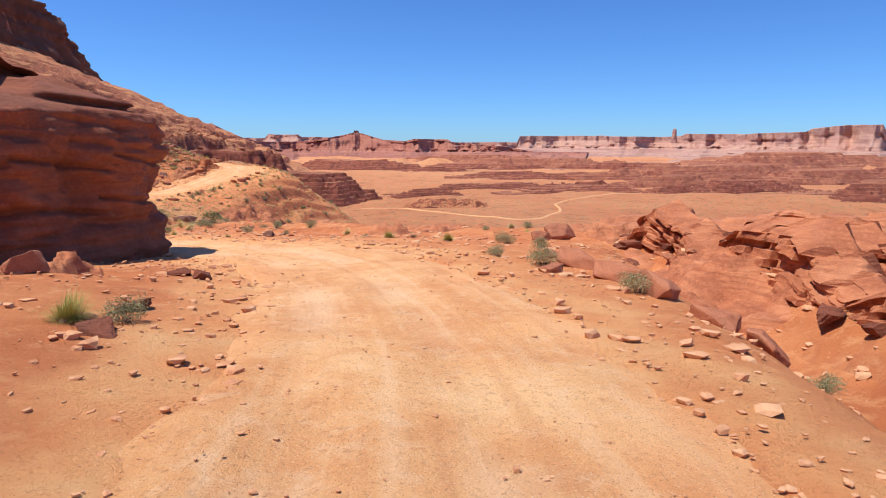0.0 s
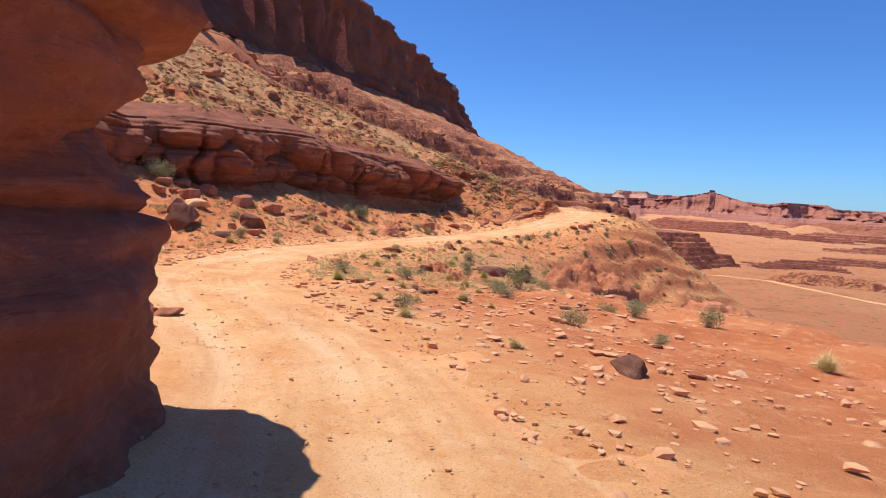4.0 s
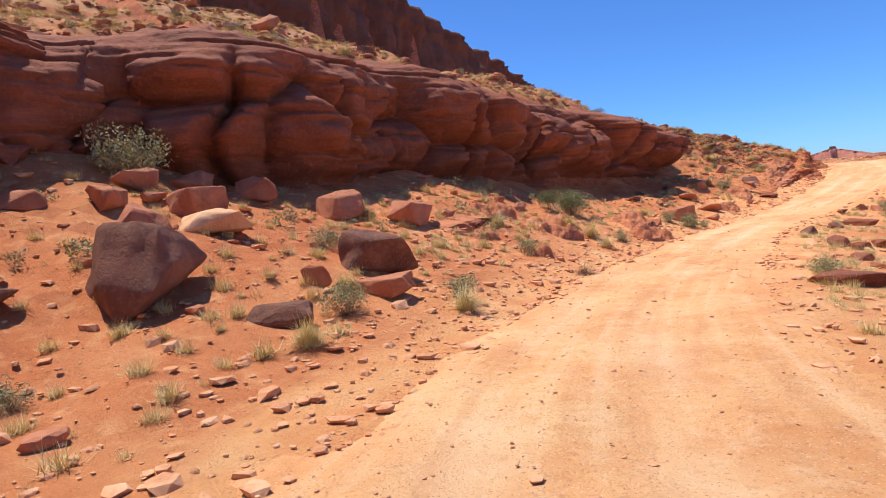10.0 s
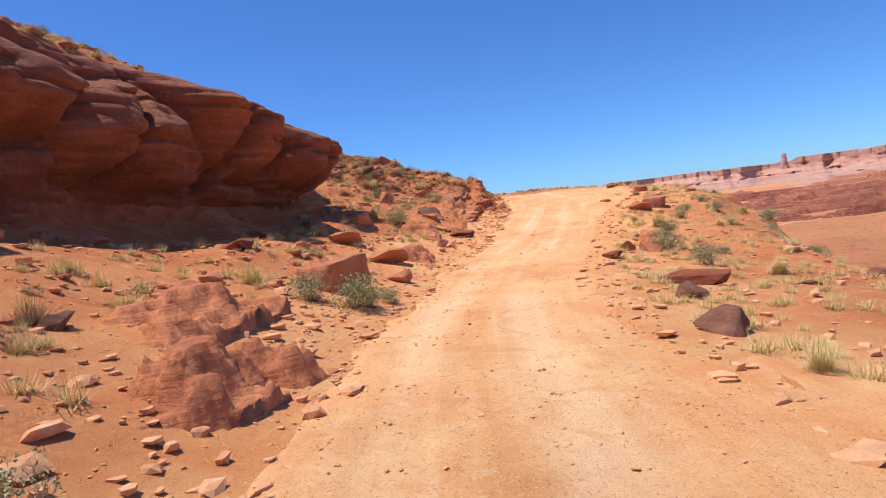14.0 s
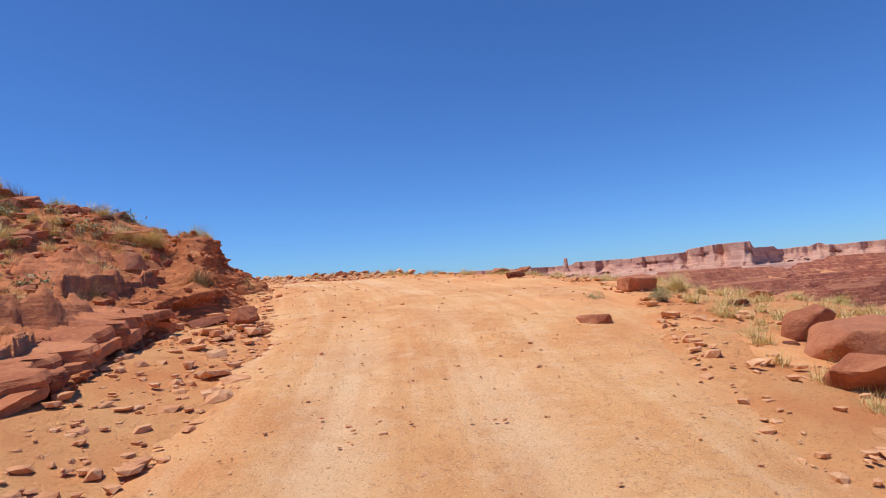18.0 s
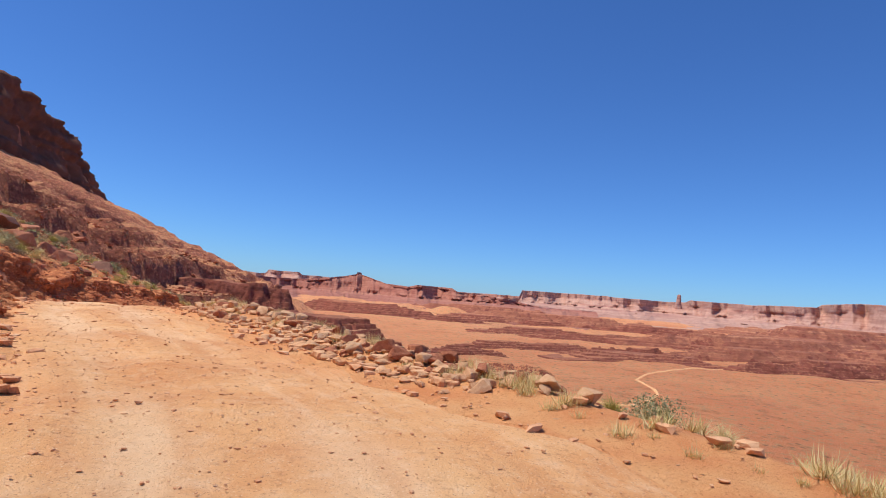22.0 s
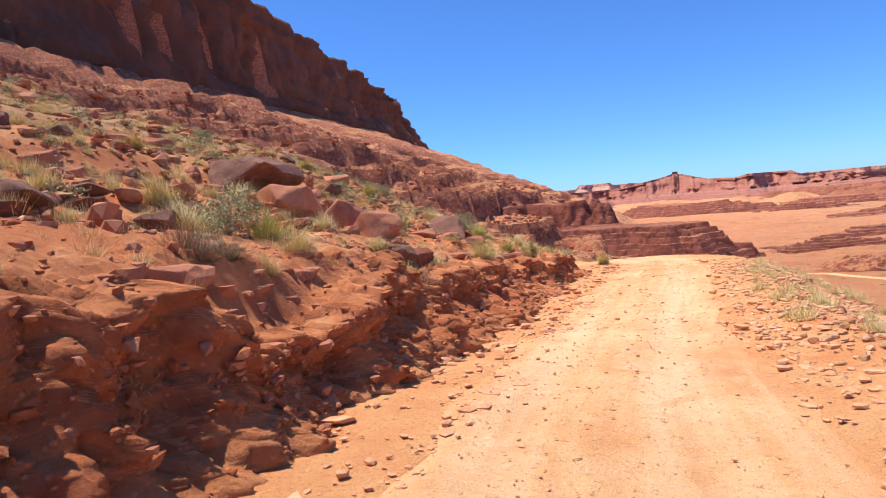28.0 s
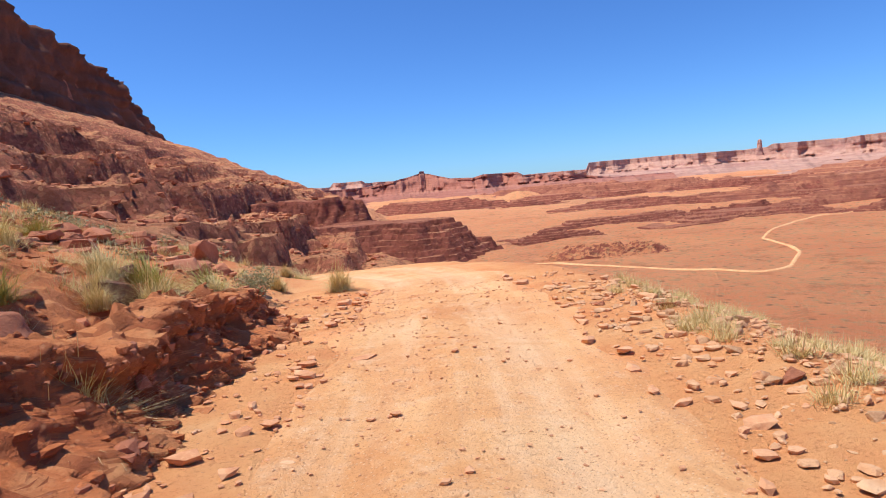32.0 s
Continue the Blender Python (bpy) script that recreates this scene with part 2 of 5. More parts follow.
def far_material(name, stops, band=0.03, veg=0.0, green=(0.30, 0.26, 0.11), rock=None, dots=0.0, grain=0.5, speck=0.0):
    """Layered far country: bands of colour by height, broken by gullies."""
    k = Nodes(name, 0.95)
    lay = k.noise(1.0, 5, stretch=(0.0016, 0.0016, band), warp=0.5)
    c = k.ramp(lay, *stops)
    c = k.mix(k.ramp(k.noise(0.02, 8, rough=0.7), (0.42, (0, 0, 0)), (0.68, (0.5, 0.5, 0.5))), c, stops[-1][1])
    if veg:
        sp = k.ramp(k.noise(0.25, 7, rough=0.8), (0.5, (0, 0, 0)), (0.62, (veg, veg, veg)))
        c = k.mix(sp, c, green)
    if rock:
        c = k.mix(k.steep(0.68, 0.87), c, k.ramp(k.noise(0.09, 7, stretch=(1, 1, 4)), (0.35, rock), (0.7, tuple(1.9 * q for q in rock))))
    if dots:
        c = k.mix(k.ramp(k.voronoi(dots), (0.10, (0.6, 0.6, 0.6)), (0.22, (0, 0, 0))), c, (0.17, 0.10, 0.055))
    c = k.mix(k.ramp(k.noise(grain, 6, rough=0.8), (0.53, (0, 0, 0)), (0.66, (0.55, 0.55, 0.55))), c, tuple(0.55 * q for q in stops[0][1]))
    if speck:
        vo = k.t.nodes.new("ShaderNodeTexVoronoi")
        vo.inputs["Scale"].default_value = speck
        k.link(k.co, vo.inputs["Vector"])
        sx = k.t.nodes.new("ShaderNodeSeparateColor")
        k.link(vo.outputs["Color"], sx.inputs[0])
        c = k.mix(k.ramp(sx.outputs[0], (0.0, (0.5, 0.5, 0.5)), (0.35, (0, 0, 0))), c, tuple(0.45 * q for q in stops[0][1]))
        c = k.mix(k.ramp(sx.outputs[1], (0.72, (0, 0, 0)), (1.0, (0.6, 0.6, 0.6))), c, tuple(min(1, 1.15 * q) for q in stops[-1][1]))
    k.bump((k.noise(0.06, 9, rough=0.75), 0.9, 8.0), (k.noise(0.5, 7, rough=0.75), 0.8, 1.0))
    return k.done(c)


def leaf_material(name, a, b, c3):
    k = Nodes(name, 0.85)
    c = k.ramp(k.island(), (0.0, a), (0.5, b), (1.0, c3))
    c = k.mix(k.ramp(k.rand(), (0.0, (0, 0, 0)), (1.0, (0.45, 0.45, 0.45))), c, a)
    return k.done(c)


SOIL, ROAD = soil_material(), road_material()
ROCK = rock_material("red_sandstone", (0.165, 0.046, 0.027), (0.29, 0.086, 0.045), (0.45, 0.160, 0.083), stain=0.6)
SHELF = rock_material("shelf_sandstone", (0.33, 0.095, 0.045), (0.54, 0.185, 0.083), (0.72, 0.31, 0.15), 1.6)
BOULDER = rock_material("boulder_sandstone", (0.28, 0.085, 0.046), (0.46, 0.160, 0.080), (0.62, 0.265, 0.14), 2.0, False)
SLAB = rock_material("pale_slab_rock", (0.54, 0.23, 0.105), (0.70, 0.37, 0.185), (0.84, 0.56, 0.33), 2.4, False)
VARNISH = rock_material("varnished_rock", (0.10, 0.05, 0.035), (0.20, 0.085, 0.055), (0.36, 0.17, 0.105), 2.0, False)
STONE = rock_material("loose_stone", (0.48, 0.17, 0.075), (0.66, 0.29, 0.135), (0.82, 0.50, 0.28), 5.0, False)
DRY = leaf_material("dry_grass", (0.56, 0.42, 0.17), (0.72, 0.56, 0.25), (0.82, 0.68, 0.38))
YELLOW = leaf_material("yellow_brush", (0.36, 0.33, 0.08), (0.52, 0.46, 0.13), (0.60, 0.50, 0.20))
SAGE = leaf_material("sage_leaf", (0.25, 0.25, 0.11), (0.38, 0.36, 0.18), (0.52, 0.47, 0.27))
GREEN = leaf_material("green_leaf", (0.12, 0.14, 0.05), (0.19, 0.21, 0.085), (0.30, 0.30, 0.14))
TWIG = leaf_material("dry_twig", (0.22, 0.14, 0.09), (0.30, 0.20, 0.13), (0.42, 0.31, 0.22))
HILL = far_material("talus_slope", ((0.3, (0.44, 0.145, 0.070)), (0.5, (0.68, 0.27, 0.12)), (0.72, (0.76, 0.36, 0.175))), 0.25, 0.5, (0.56, 0.38, 0.17), rock=(0.36, 0.122, 0.068), dots=0.22, grain=0.35, speck=0.65)
CLIFF = far_material("dark_cliff", ((0.25, (0.15, 0.062, 0.042)), (0.5, (0.23, 0.095, 0.060)), (0.75, (0.32, 0.14, 0.085))), 0.012)
VALLEY = far_material("valley_soil", ((0.3, (0.71, 0.225, 0.095)), (0.5, (0.80, 0.315, 0.138)), (0.7, (0.85, 0.405, 0.185))), 0.004, 0.7, (0.50, 0.34, 0.16), rock=(0.30, 0.09, 0.055), dots=0.16, grain=0.05)
# rock darkens the risers: bare beds, plus shadow between the ledges put into colour
LEDGE = far_material("ledge_rock", ((0.36, (0.34, 0.100, 0.062)), (0.45, (0.58, 0.22, 0.115)), (0.53, (0.38, 0.115, 0.070)), (0.62, (0.66, 0.29, 0.155))), 0.5, 0.1, rock=(0.24, 0.074, 0.048), grain=0.12)
# Pink rock bands, paled a little: some distance haze is in the colour
MESA = far_material("hazed_mesa", ((0.3, (0.46, 0.20, 0.15)), (0.45, (0.56, 0.30, 0.22)), (0.6, (0.66, 0.40, 0.29)), (0.75, (0.50, 0.235, 0.18))), 0.11, grain=0.01)
REDMESA = far_material("red_mesa", ((0.3, (0.34, 0.115, 0.080)), (0.5, (0.46, 0.17, 0.115)), (0.7, (0.56, 0.26, 0.17))), 0.13, grain=0.012)
POND = Nodes("pond_water", 0.35)
POND = POND.done(POND.ramp(POND.noise(0.01, 2), (0.4, (0.34, 0.48, 0.58)), (0.6, (0.46, 0.58, 0.64))))


# ---- numbers and shapes ----
def smooth(a, b, v):
    f = np.clip((v - a) / (b - a), 0, 1)
    return f * f * (3 - 2 * f)


def hashed(i, j, seed):
    n = (i * 374761393 + j * 668265263 + seed * 974634777) & 0x7FFFFFFF
    n = ((n ^ (n >> 13)) * 1274126177) & 0x7FFFFFFF
    return ((n ^ (n >> 16)) & 0xFFFF) / 65535.0


def vnoise(x, y, seed=0):
    """Smooth value noise in -1..1 for arrays."""
    i, j = np.floor(x).astype(np.int64), np.floor(y).astype(np.int64)
    u, v = x - i, y - j
    u, v = u * u * u * (u * (6 * u - 15) + 10), v * v * v * (v * (6 * v - 15) + 10)
    a, b = hashed(i, j, seed), hashed(i + 1, j, seed)
    c, d = hashed(i, j + 1, seed), hashed(i + 1, j + 1, seed)
    return 2 * (a + (b - a) * u + (c - a) * v + (a - b - c + d) * u * v) - 1


def fbm(x, y, octaves=4, seed=0, gain=0.5):
    out, amp = 0.0, 1.0
    for o in range(octaves):
        out = out + amp * vnoise(x * 2 ** o + 17.3 * o, y * 2 ** o - 9.1 * o, seed + o)
        amp *= gain
    return out


def mesh_of(name, verts, faces, material, flat=False, attrs=()):
    """A mesh from arrays: verts (n, 3); faces (m, 3 or 4)."""
    me = bpy.data.meshes.new(name)
    faces = np.asarray(faces, np.int32)
    m, k = faces.shape
    me.vertices.add(len(verts))
    me.vertices.foreach_set("co", np.asarray(verts, np.float32).ravel())
    me.loops.add(m * k)
    me.loops.foreach_set("vertex_index", faces.ravel())
    me.polygons.add(m)
    me.polygons.foreach_set("loop_start", np.arange(0, m * k, k, dtype=np.int32))
    me.polygons.foreach_set("use_smooth", np.full(m, not flat))
    me.update(calc_edges=True)
    for label, values in attrs:
        me.attributes.new(label, "FLOAT", "POINT").data.foreach_set("value", np.asarray(values, np.float32))
    me.materials.append(material)
    return me


def grid_faces(nu, nv):
    i = np.arange(nu - 1)[:, None] * nv + np.arange(nv - 1)[None]
    i = i.ravel()
    return np.stack([i, i + nv, i + nv + 1, i + 1], 1)


def part(name, me, parent, label=""):
    ob = new(name, me)
    ob.parent = parent
    if label:
        ob["label"] = label
    return ob


# ---- the line of the road ----
def smoothed(rows, width):
    out = rows.copy()
    n = len(rows)
    for i in range(n):
        w = np.exp(-0.5 * ((np.arange(n) - i) / width) ** 2)
        out[i] = (rows * w[:, None]).sum(0) / w.sum()
    return out


EYE = 1.9
key_t = np.array([t for t, m in PATH])
key_p = np.array([m.translation[:] for t, m in PATH])
fine_t = np.arange(0, 32.01, 0.1)
mid = smoothed(np.stack([np.interp(fine_t, key_t, key_p[:, n]) for n in range(3)], 1), 4)
mid[:, 2] -= EYE
before = np.array([[13.5, -110, 7.5], [12.6, -90, 6.2], [11.6, -72, 4.3]])
after = np.array([[-43.1, 86, 0.55], [-44.2, 92, 0.3], [-47.0, 98, -0.3], [-53, 103.5, -1.3], [-66, 108, -3.4], [-92, 110, -8]])
line = np.concatenate([before, mid[3:-3], after])
line_t = np.concatenate([[-12, -7.5, -3], fine_t[3:-3], [35, 37.5, 39.5, 41.5, 44, 48]])
gap = np.r_[0, np.cumsum(np.hypot(*np.diff(line[:, :2], axis=0).T))]
run = np.arange(0, gap[-1], 0.5)
CL = smoothed(np.stack([np.interp(run, gap, line[:, n]) for n in range(3)], 1), 3)
CT = np.interp(run, gap, line_t)
way = np.gradient(CL[:, :2], axis=0)
way /= np.hypot(*way.T)[:, None]
LEFT = np.stack([-way[:, 1], way[:, 0]], 1)


def table(t, *rows):
    """Values at times along the drive, between rows of (t, value)."""
    r = np.array(rows)
    return np.interp(t, r[:, 0], r[:, 1])


def wide_left(t):
    return table(t, (-12, 2.3), (0, 2.3), (3, 2.3), (6, 2.6), (9, 2.6), (12, 2.2), (16, 2.0), (19, 2.7), (21, 3.2), (23, 2.9), (24, 2.35), (25, 2.5), (26.3, 2.3), (28, 1.7), (32, 1.8), (48, 2.2))


def wide_right(t):
    return table(t, (-12, 3.3), (0, 3.3), (3, 3.6), (5, 3.0), (6, 2.7), (9, 3.2), (12, 3.2), (16, 2.8), (19, 3.4), (20.5, 5.4), (21.8, 6.2), (22.8, 5.2), (23.6, 3.4), (25, 2.6), (28, 3.0), (32, 2.3), (48, 2.5))


def near_line(x, y):
    """Nearest place on the road's line: index, and the distance to its left."""
    best = np.full(x.shape, 1e9)
    idx = np.zeros(x.shape, int)
    for s in range(0, len(x), 20000):
        p = slice(s, s + 20000)
        d2 = (x[p, None] - CL[None, :, 0]) ** 2 + (y[p, None] - CL[None, :, 1]) ** 2
        idx[p] = d2.argmin(1)
        best[p] = d2.min(1)
    off = (x - CL[idx, 0]) * LEFT[idx, 0] + (y - CL[idx, 1]) * LEFT[idx, 1]
    return idx, np.where(off >= 0, 1, -1) * np.sqrt(best)


# Foot of the sandstone wall: x, y, z at its foot, z at its top
WALL = np.array([
    (-11, -66, 4.6, 6.0), (-7.0, -56, 3.6, 6.3), (-3.6, -48.5, 2.9, 6.5), (-1.5, -44.6, 2.4, 7.0), (-0.4, -41.6, 2.0, 7.2), (-0.3, -39.5, 1.7, 7.2), (-2.2, -37.3, 1.5, 7.0), (-6.0, -37.4, 1.4, 7.4),
    (-12, -39.4, 1.3, 8.6), (-24, -40.4, 1.1, 10.2), (-33, -37.8, 0.9, 10.3), (-38.0, -32.6, 0.8, 10.0), (-38.8, -26.4, 0.9, 9.3), (-41.4, -20.4, 1.1, 8.2), (-45, -15.6, 1.5, 7.9), (-43.6, -12.0, 2.0, 8.3),
    (-41.0, -10.0, 2.3, 8.4), (-39.9, -7.2, 2.4, 8.4), (-40.6, -3.4, 2.4, 8.6), (-42.4, -0.4, 2.4, 8.8), (-41.8, 3.6, 2.3, 8.8), (-41.0, 7.6, 2.3, 8.5), (-42.4, 10.6, 2.3, 8.1), (-40.9, 14, 2.3, 7.8),
    (-41.6, 17.4, 2.3, 7.6), (-40.2, 20.8, 2.2, 7.3), (-39.8, 24.2, 2.1, 6.8), (-38.6, 27.2, 1.8, 5.8), (-40.4, 29.6, 2.3, 5.0), (-45, 32.0, 4.6, 6.2)])
wgap = np.r_[0, np.cumsum(np.hypot(*np.diff(WALL[:, :2], axis=0).T))]
wrun = np.arange(0, wgap[-1], 0.18)
WL = smoothed(np.stack([np.interp(wrun, wgap, WALL[:, n]) for n in range(4)], 1), 4)
wway = np.gradient(WL[:, :2], axis=0)
wway /= np.hypot(*wway.T)[:, None]
WOUT = np.stack([wway[:, 1], -wway[:, 0]], 1)


def near_wall(x, y):
    """Distance behind the wall's foot (towards the hill), and the index along it."""
    pts = WL[::3]
    out = WOUT[::3]
    best = np.full(x.shape, 1e9)
    idx = np.zeros(x.shape, int)
    for s in range(0, len(x), 20000):
        p = slice(s, s + 20000)
        d2 = (x[p, None] - pts[None, :, 0]) ** 2 + (y[p, None] - pts[None, :, 1]) ** 2
        idx[p] = d2.argmin(1)
        best[p] = d2.min(1)
    off = -((x - pts[idx, 0]) * out[idx, 0] + (y - pts[idx, 1]) * out[idx, 1])
    return np.where(off >= 0, 1, -1) * np.sqrt(best), idx * 3


VALLEY_Z = -43.0


def hill_plane(x, y):
    """The broad slope of the mountain, from the valley to the foot of its cliff."""
    foot = np.interp(y, (-300, 60, 110, 165, 1521, 2400), (75, 60, 8, -38, -366, -560))
    return np.maximum(-40 + 0.42 * (foot - x) - 0.2 * np.clip(y - 1280, 0, 240) - 0.75 * np.maximum(0, y - 1520), VALLEY_Z - 1)


def bank_height(t):
    return table(t, (17, 0.0), (19, 0.25), (20.5, 0.5), (21.5, 0.9), (22.5, 1.6), (23.4, 1.6), (24.1, 1.5), (24.7, 1.35), (25.5, 1.3), (27, 1.5), (28.6, 1.7), (30, 1.5), (33, 1.2), (36, 0.7), (40, 0.2))


def land(x, y, rough=True):
    """Height of the land near the road."""
    i, d = near_line(x, y)
    t, z = CT[i], CL[i, 2].copy()
    wl, wr = wide_left(t), wide_right(t)
    l, r = np.maximum(d - wl, 0), np.maximum(-d - wr, 0)
    along = np.interp(y, np.maximum.accumulate(CL[:, 1]) + 1e-6 * np.arange(len(CL)), CT)
    t0 = t
    t = t + (along - t) * smooth(3, 11, l) * smooth(-8, 4, y)
    z = z + (np.interp(t, CT, CL[:, 2]) - z) * (l > 3)
    rise = table(t, (-12, 0.12), (0, 0.16), (3, 0.10), (5, 0.02), (8, 0.02), (9, 0.07), (10, 0.17), (11, 0.27), (12, 0.31), (13.5, 0.35), (15, 0.36), (16.5, 0.27), (18, 0.26), (20, 0.28), (21.5, 0.34), (24, 0.34), (28, 0.34), (32, 0.36), (36, 0.34), (48, 0.34))
    bank = bank_height(t) * smooth(1.5, 2.7, l)
    zl = z + bank + rise * (l - np.minimum(l, 2.3) * smooth(0.1, 0.6, bank_height(t)))
    level = table(t, (8.5, 0), (9.5, 1), (10.9, 1), (11.8, 0))
    zl = zl - rise * level * np.minimum(l, 6.0) * smooth(18, 11, l)
    w, k = near_wall(x, y)
    top = WL[k, 3]
    fade = np.clip(np.minimum(k / 25.0, (len(WL) - 8 - k) / 45.0), 0, 1)
    behind = smooth(0.9, 2.2 + 12 * (1 - fade), w) * smooth(1.2, 3.0, l)
    crest = top - 0.3 + 0.44 * np.maximum(w - 2, 0)
    zl = np.where(behind > 0, zl + np.maximum(crest - zl, 0) * behind * np.maximum(fade, smooth(2, 22, w)) * smooth(50, 30, y), zl)
    far = smooth(35, 85, l)
    zl = zl * (1 - far) + hill_plane(x, y) * far
    t = t0
    shelf = table(t, (-12, 30), (0, 24), (3, 20), (6, 17), (9, 13), (11, 11), (13, 9), (16, 6.5), (18, 4.5), (20, 3.4), (22, 2.2), (24, 1.6), (28, 1.4), (32, 1.2), (48, 1.0))
    slope = table(t, (-12, 0.02), (0, 0.035), (3, 0.05), (6, 0.08), (9, 0.07), (12, 0.10), (16, 0.13), (20, 0.12), (24, 0.10), (48, 0.1))
    berm = table(t, (21, 0), (22.5, 0.1), (23.8, 0.25), (24.6, 0.38), (27, 0.45), (28.5, 0.35), (33, 0.3), (37, 0.1)) * np.exp(-((r - 1.1) / 0.8) ** 2)
    beyond = np.maximum(r - shelf, 0)
    zr = z + berm - slope * r - 0.50 * beyond * smooth(0, 6, beyond) - 0.08 * beyond
    zr = np.maximum(zr, VALLEY_Z + 0.6)
    gully = np.exp(-((x - np.interp(y, (-58, -50, -44, -37), (16.6, 17.6, 18.2, 18.8))) / 1.25) ** 2) * smooth(-60, -56, y) * smooth(-36, -42, y)
    zr = zr - 1.15 * gully
    h = np.where(d > 0, zl, zr)
    if rough:
        off = np.maximum(l, r)
        amp = smooth(0.2, 3.0, off)
        h = h + amp * (0.10 * fbm(x * 0.6, y * 0.6, 4, 5) + 0.32 * smooth(2, 14, off) * fbm(x * 0.13, y * 0.13, 4, 9))
        gul = smooth(3, 16, l) * np.abs(fbm(x * 0.07, y * 0.07, 4, 31))
        h = h + 1.1 * gul * smooth(0, 25, l)
        step = np.sin((h + 1.6 * fbm(x * 0.06, y * 0.06, 4, 41)) * 3.1) * np.clip(0.2 + fbm(x * 0.045, y * 0.045, 3, 47), 0, 1)
        calm = 1 - smooth(0.1, 0.4, bank_height(t)) * smooth(7, 5, l) * (d > 0)
        h = h + calm * 0.22 * smooth(1.5, 6, off) * np.sign(step) * np.abs(step) ** 0.5
        h = h - 0.16 * smooth(-0.2, -1.3, np.maximum(d - wl, -d - wr))
    return h, d, t, l, r


def heights(x, y):
    return land(np.atleast_1d(np.asarray(x, float)), np.atleast_1d(np.asarray(y, float)))[0]


# ---- ground ----
X0, X1, Y0, Y1, STEP = -130.0, 96.0, -112.0, 172.0, 0.42
gx, gy = np.meshgrid(np.arange(X0, X1, STEP), np.arange(Y0, Y1, STEP), indexing="ij")
shape = gx.shape
hx, hy = gx.ravel(), gy.ravel()
hz, hd, ht, hl, hr = land(hx, hy)
edge = np.minimum(np.minimum(hx - X0, X1 - hx), np.minimum(hy - Y0, Y1 - hy))
under = smooth(14, 0, edge)
hz = hz * (1 - under) + np.maximum(hill_plane(hx, hy), VALLEY_Z + 0.4) * under
hz = hz - 0.9 * smooth(0.1, 0.4, bank_height(ht)) * smooth(1.5, 2.1, hl) * smooth(4.5, 3.8, hl) * smooth(19.0, 20.0, ht) * smooth(35.4, 34.6, ht)
veg = np.clip(smooth(3, 16, hl) + 0.8 * smooth(1.0, 4, hr) * smooth(9, 13, ht), 0, 1) * np.clip(0.62 + 0.7 * fbm(hx * 0.05, hy * 0.05, 3, 77), 0.1, 1)
veg *= 1 - smooth(9, 5, ht) * smooth(14, 8, hl)
hw, hk = near_wall(hx, hy)
veg = np.maximum(veg, 0.95 * smooth(1.5, 5, hw) * smooth(4, 9, hl) * smooth(34, 27, hy) * np.clip(0.8 + 0.5 * fbm(hx * 0.08, hy * 0.08, 3, 79), 0.4, 1))
edge_dust = 0.97 * smooth(1.5, 0.15, np.maximum(hl, hr) + 0.5 * fbm(hx * 0.5, hy * 0.5, 3, 81))
ground = new("ground", mesh_of("ground", np.stack([hx, hy, hz], 1), grid_faces(*shape), SOIL, attrs=[("veg", veg), ("dust", np.clip(np.maximum(edge_dust, smooth(5.5, 0.3, np.maximum(hl, hr)) * (0.85 + 0.5 * fbm(hx * 0.3, hy * 0.3, 3, 61)) * np.where(hd > 0, table(ht, (-12, 0.12), (5, 0.15), (8, 0.3), (10.5, 0.3), (13.5, 0.35), (15.5, 0.8), (17, 0.95), (20, 0.95), (23, 0.8), (28, 0.8)), table(ht, (0, 0.45), (6, 0.75), (48, 0.75)))), 0, 1))]))
tagged(ground, "red desert soil slopes with sparse dry grass", "ground", kind="structure")

# Road strip, with two worn tracks
def road_z(x, y, z, off, u):
    track = np.exp(-((off - 0.8) / 0.42) ** 2) + np.exp(-((off + 0.9) / 0.42) ** 2)
    return z - 0.03 + 0.06 * smooth(1.0, 0.6, u) - 0.035 * track + 0.05 * fbm(x * 0.8, y * 0.8, 3, 15)



sel = np.arange(4, len(CL) - 4)
cross = np.linspace(-1, 1, 53)
rows = []
ra, rb, rc, rd = [], [], [], []
for i in sel:
    t = CT[i]
    a, b = wide_left(t), wide_right(t)
    off = np.where(cross < 0, cross * (b + 1.1), cross * (a + 1.1))
    u = np.where(cross < 0, -off / b, off / a)
    px, py = CL[i, 0] + LEFT[i, 0] * off, CL[i, 1] + LEFT[i, 1] * off
    edgef = smooth(0.98, 1.38, u + 0.22 * fbm(px * 0.8, py * 0.8, 3, 21))
    track = np.exp(-((off - 0.8) / 0.42) ** 2) + np.exp(-((off + 0.9) / 0.42) ** 2)
    z = road_z(px, py, CL[i, 2], off, u) - 0.30 * edgef
    rows.append(np.stack([px, py, z], 1))
    ra.append(track * np.clip(0.5 + fbm(px * 0.25, py * 0.25, 3, 18), 0, 1))
    rb.append(smooth(0.55, 1.12, u + 0.30 * fbm(px * 0.5, py * 0.5, 4, 8)))
    rc.append(off)
    rd.append(np.full(len(off), run[i]))
road = new("road", mesh_of("road", np.concatenate(rows), grid_faces(len(sel), len(cross)), ROAD, attrs=[("track", np.concatenate(ra)), ("verge", np.concatenate(rb)), ("off", np.concatenate(rc)), ("run", np.concatenate(rd))]))
tagged(road, "pale orange graded dirt road with worn wheel tracks", "road", kind="structure")


# ---- the sandstone wall and the cut banks ----
def pillows(u, w, seed):
    """Rounded lumps packed side by side: 1 on a lump's middle, 0 in the cracks."""
    iu, iw = np.floor(u).astype(np.int64), np.floor(w).astype(np.int64)
    f1, f2 = np.full(u.shape, 9.0), np.full(u.shape, 9.0)
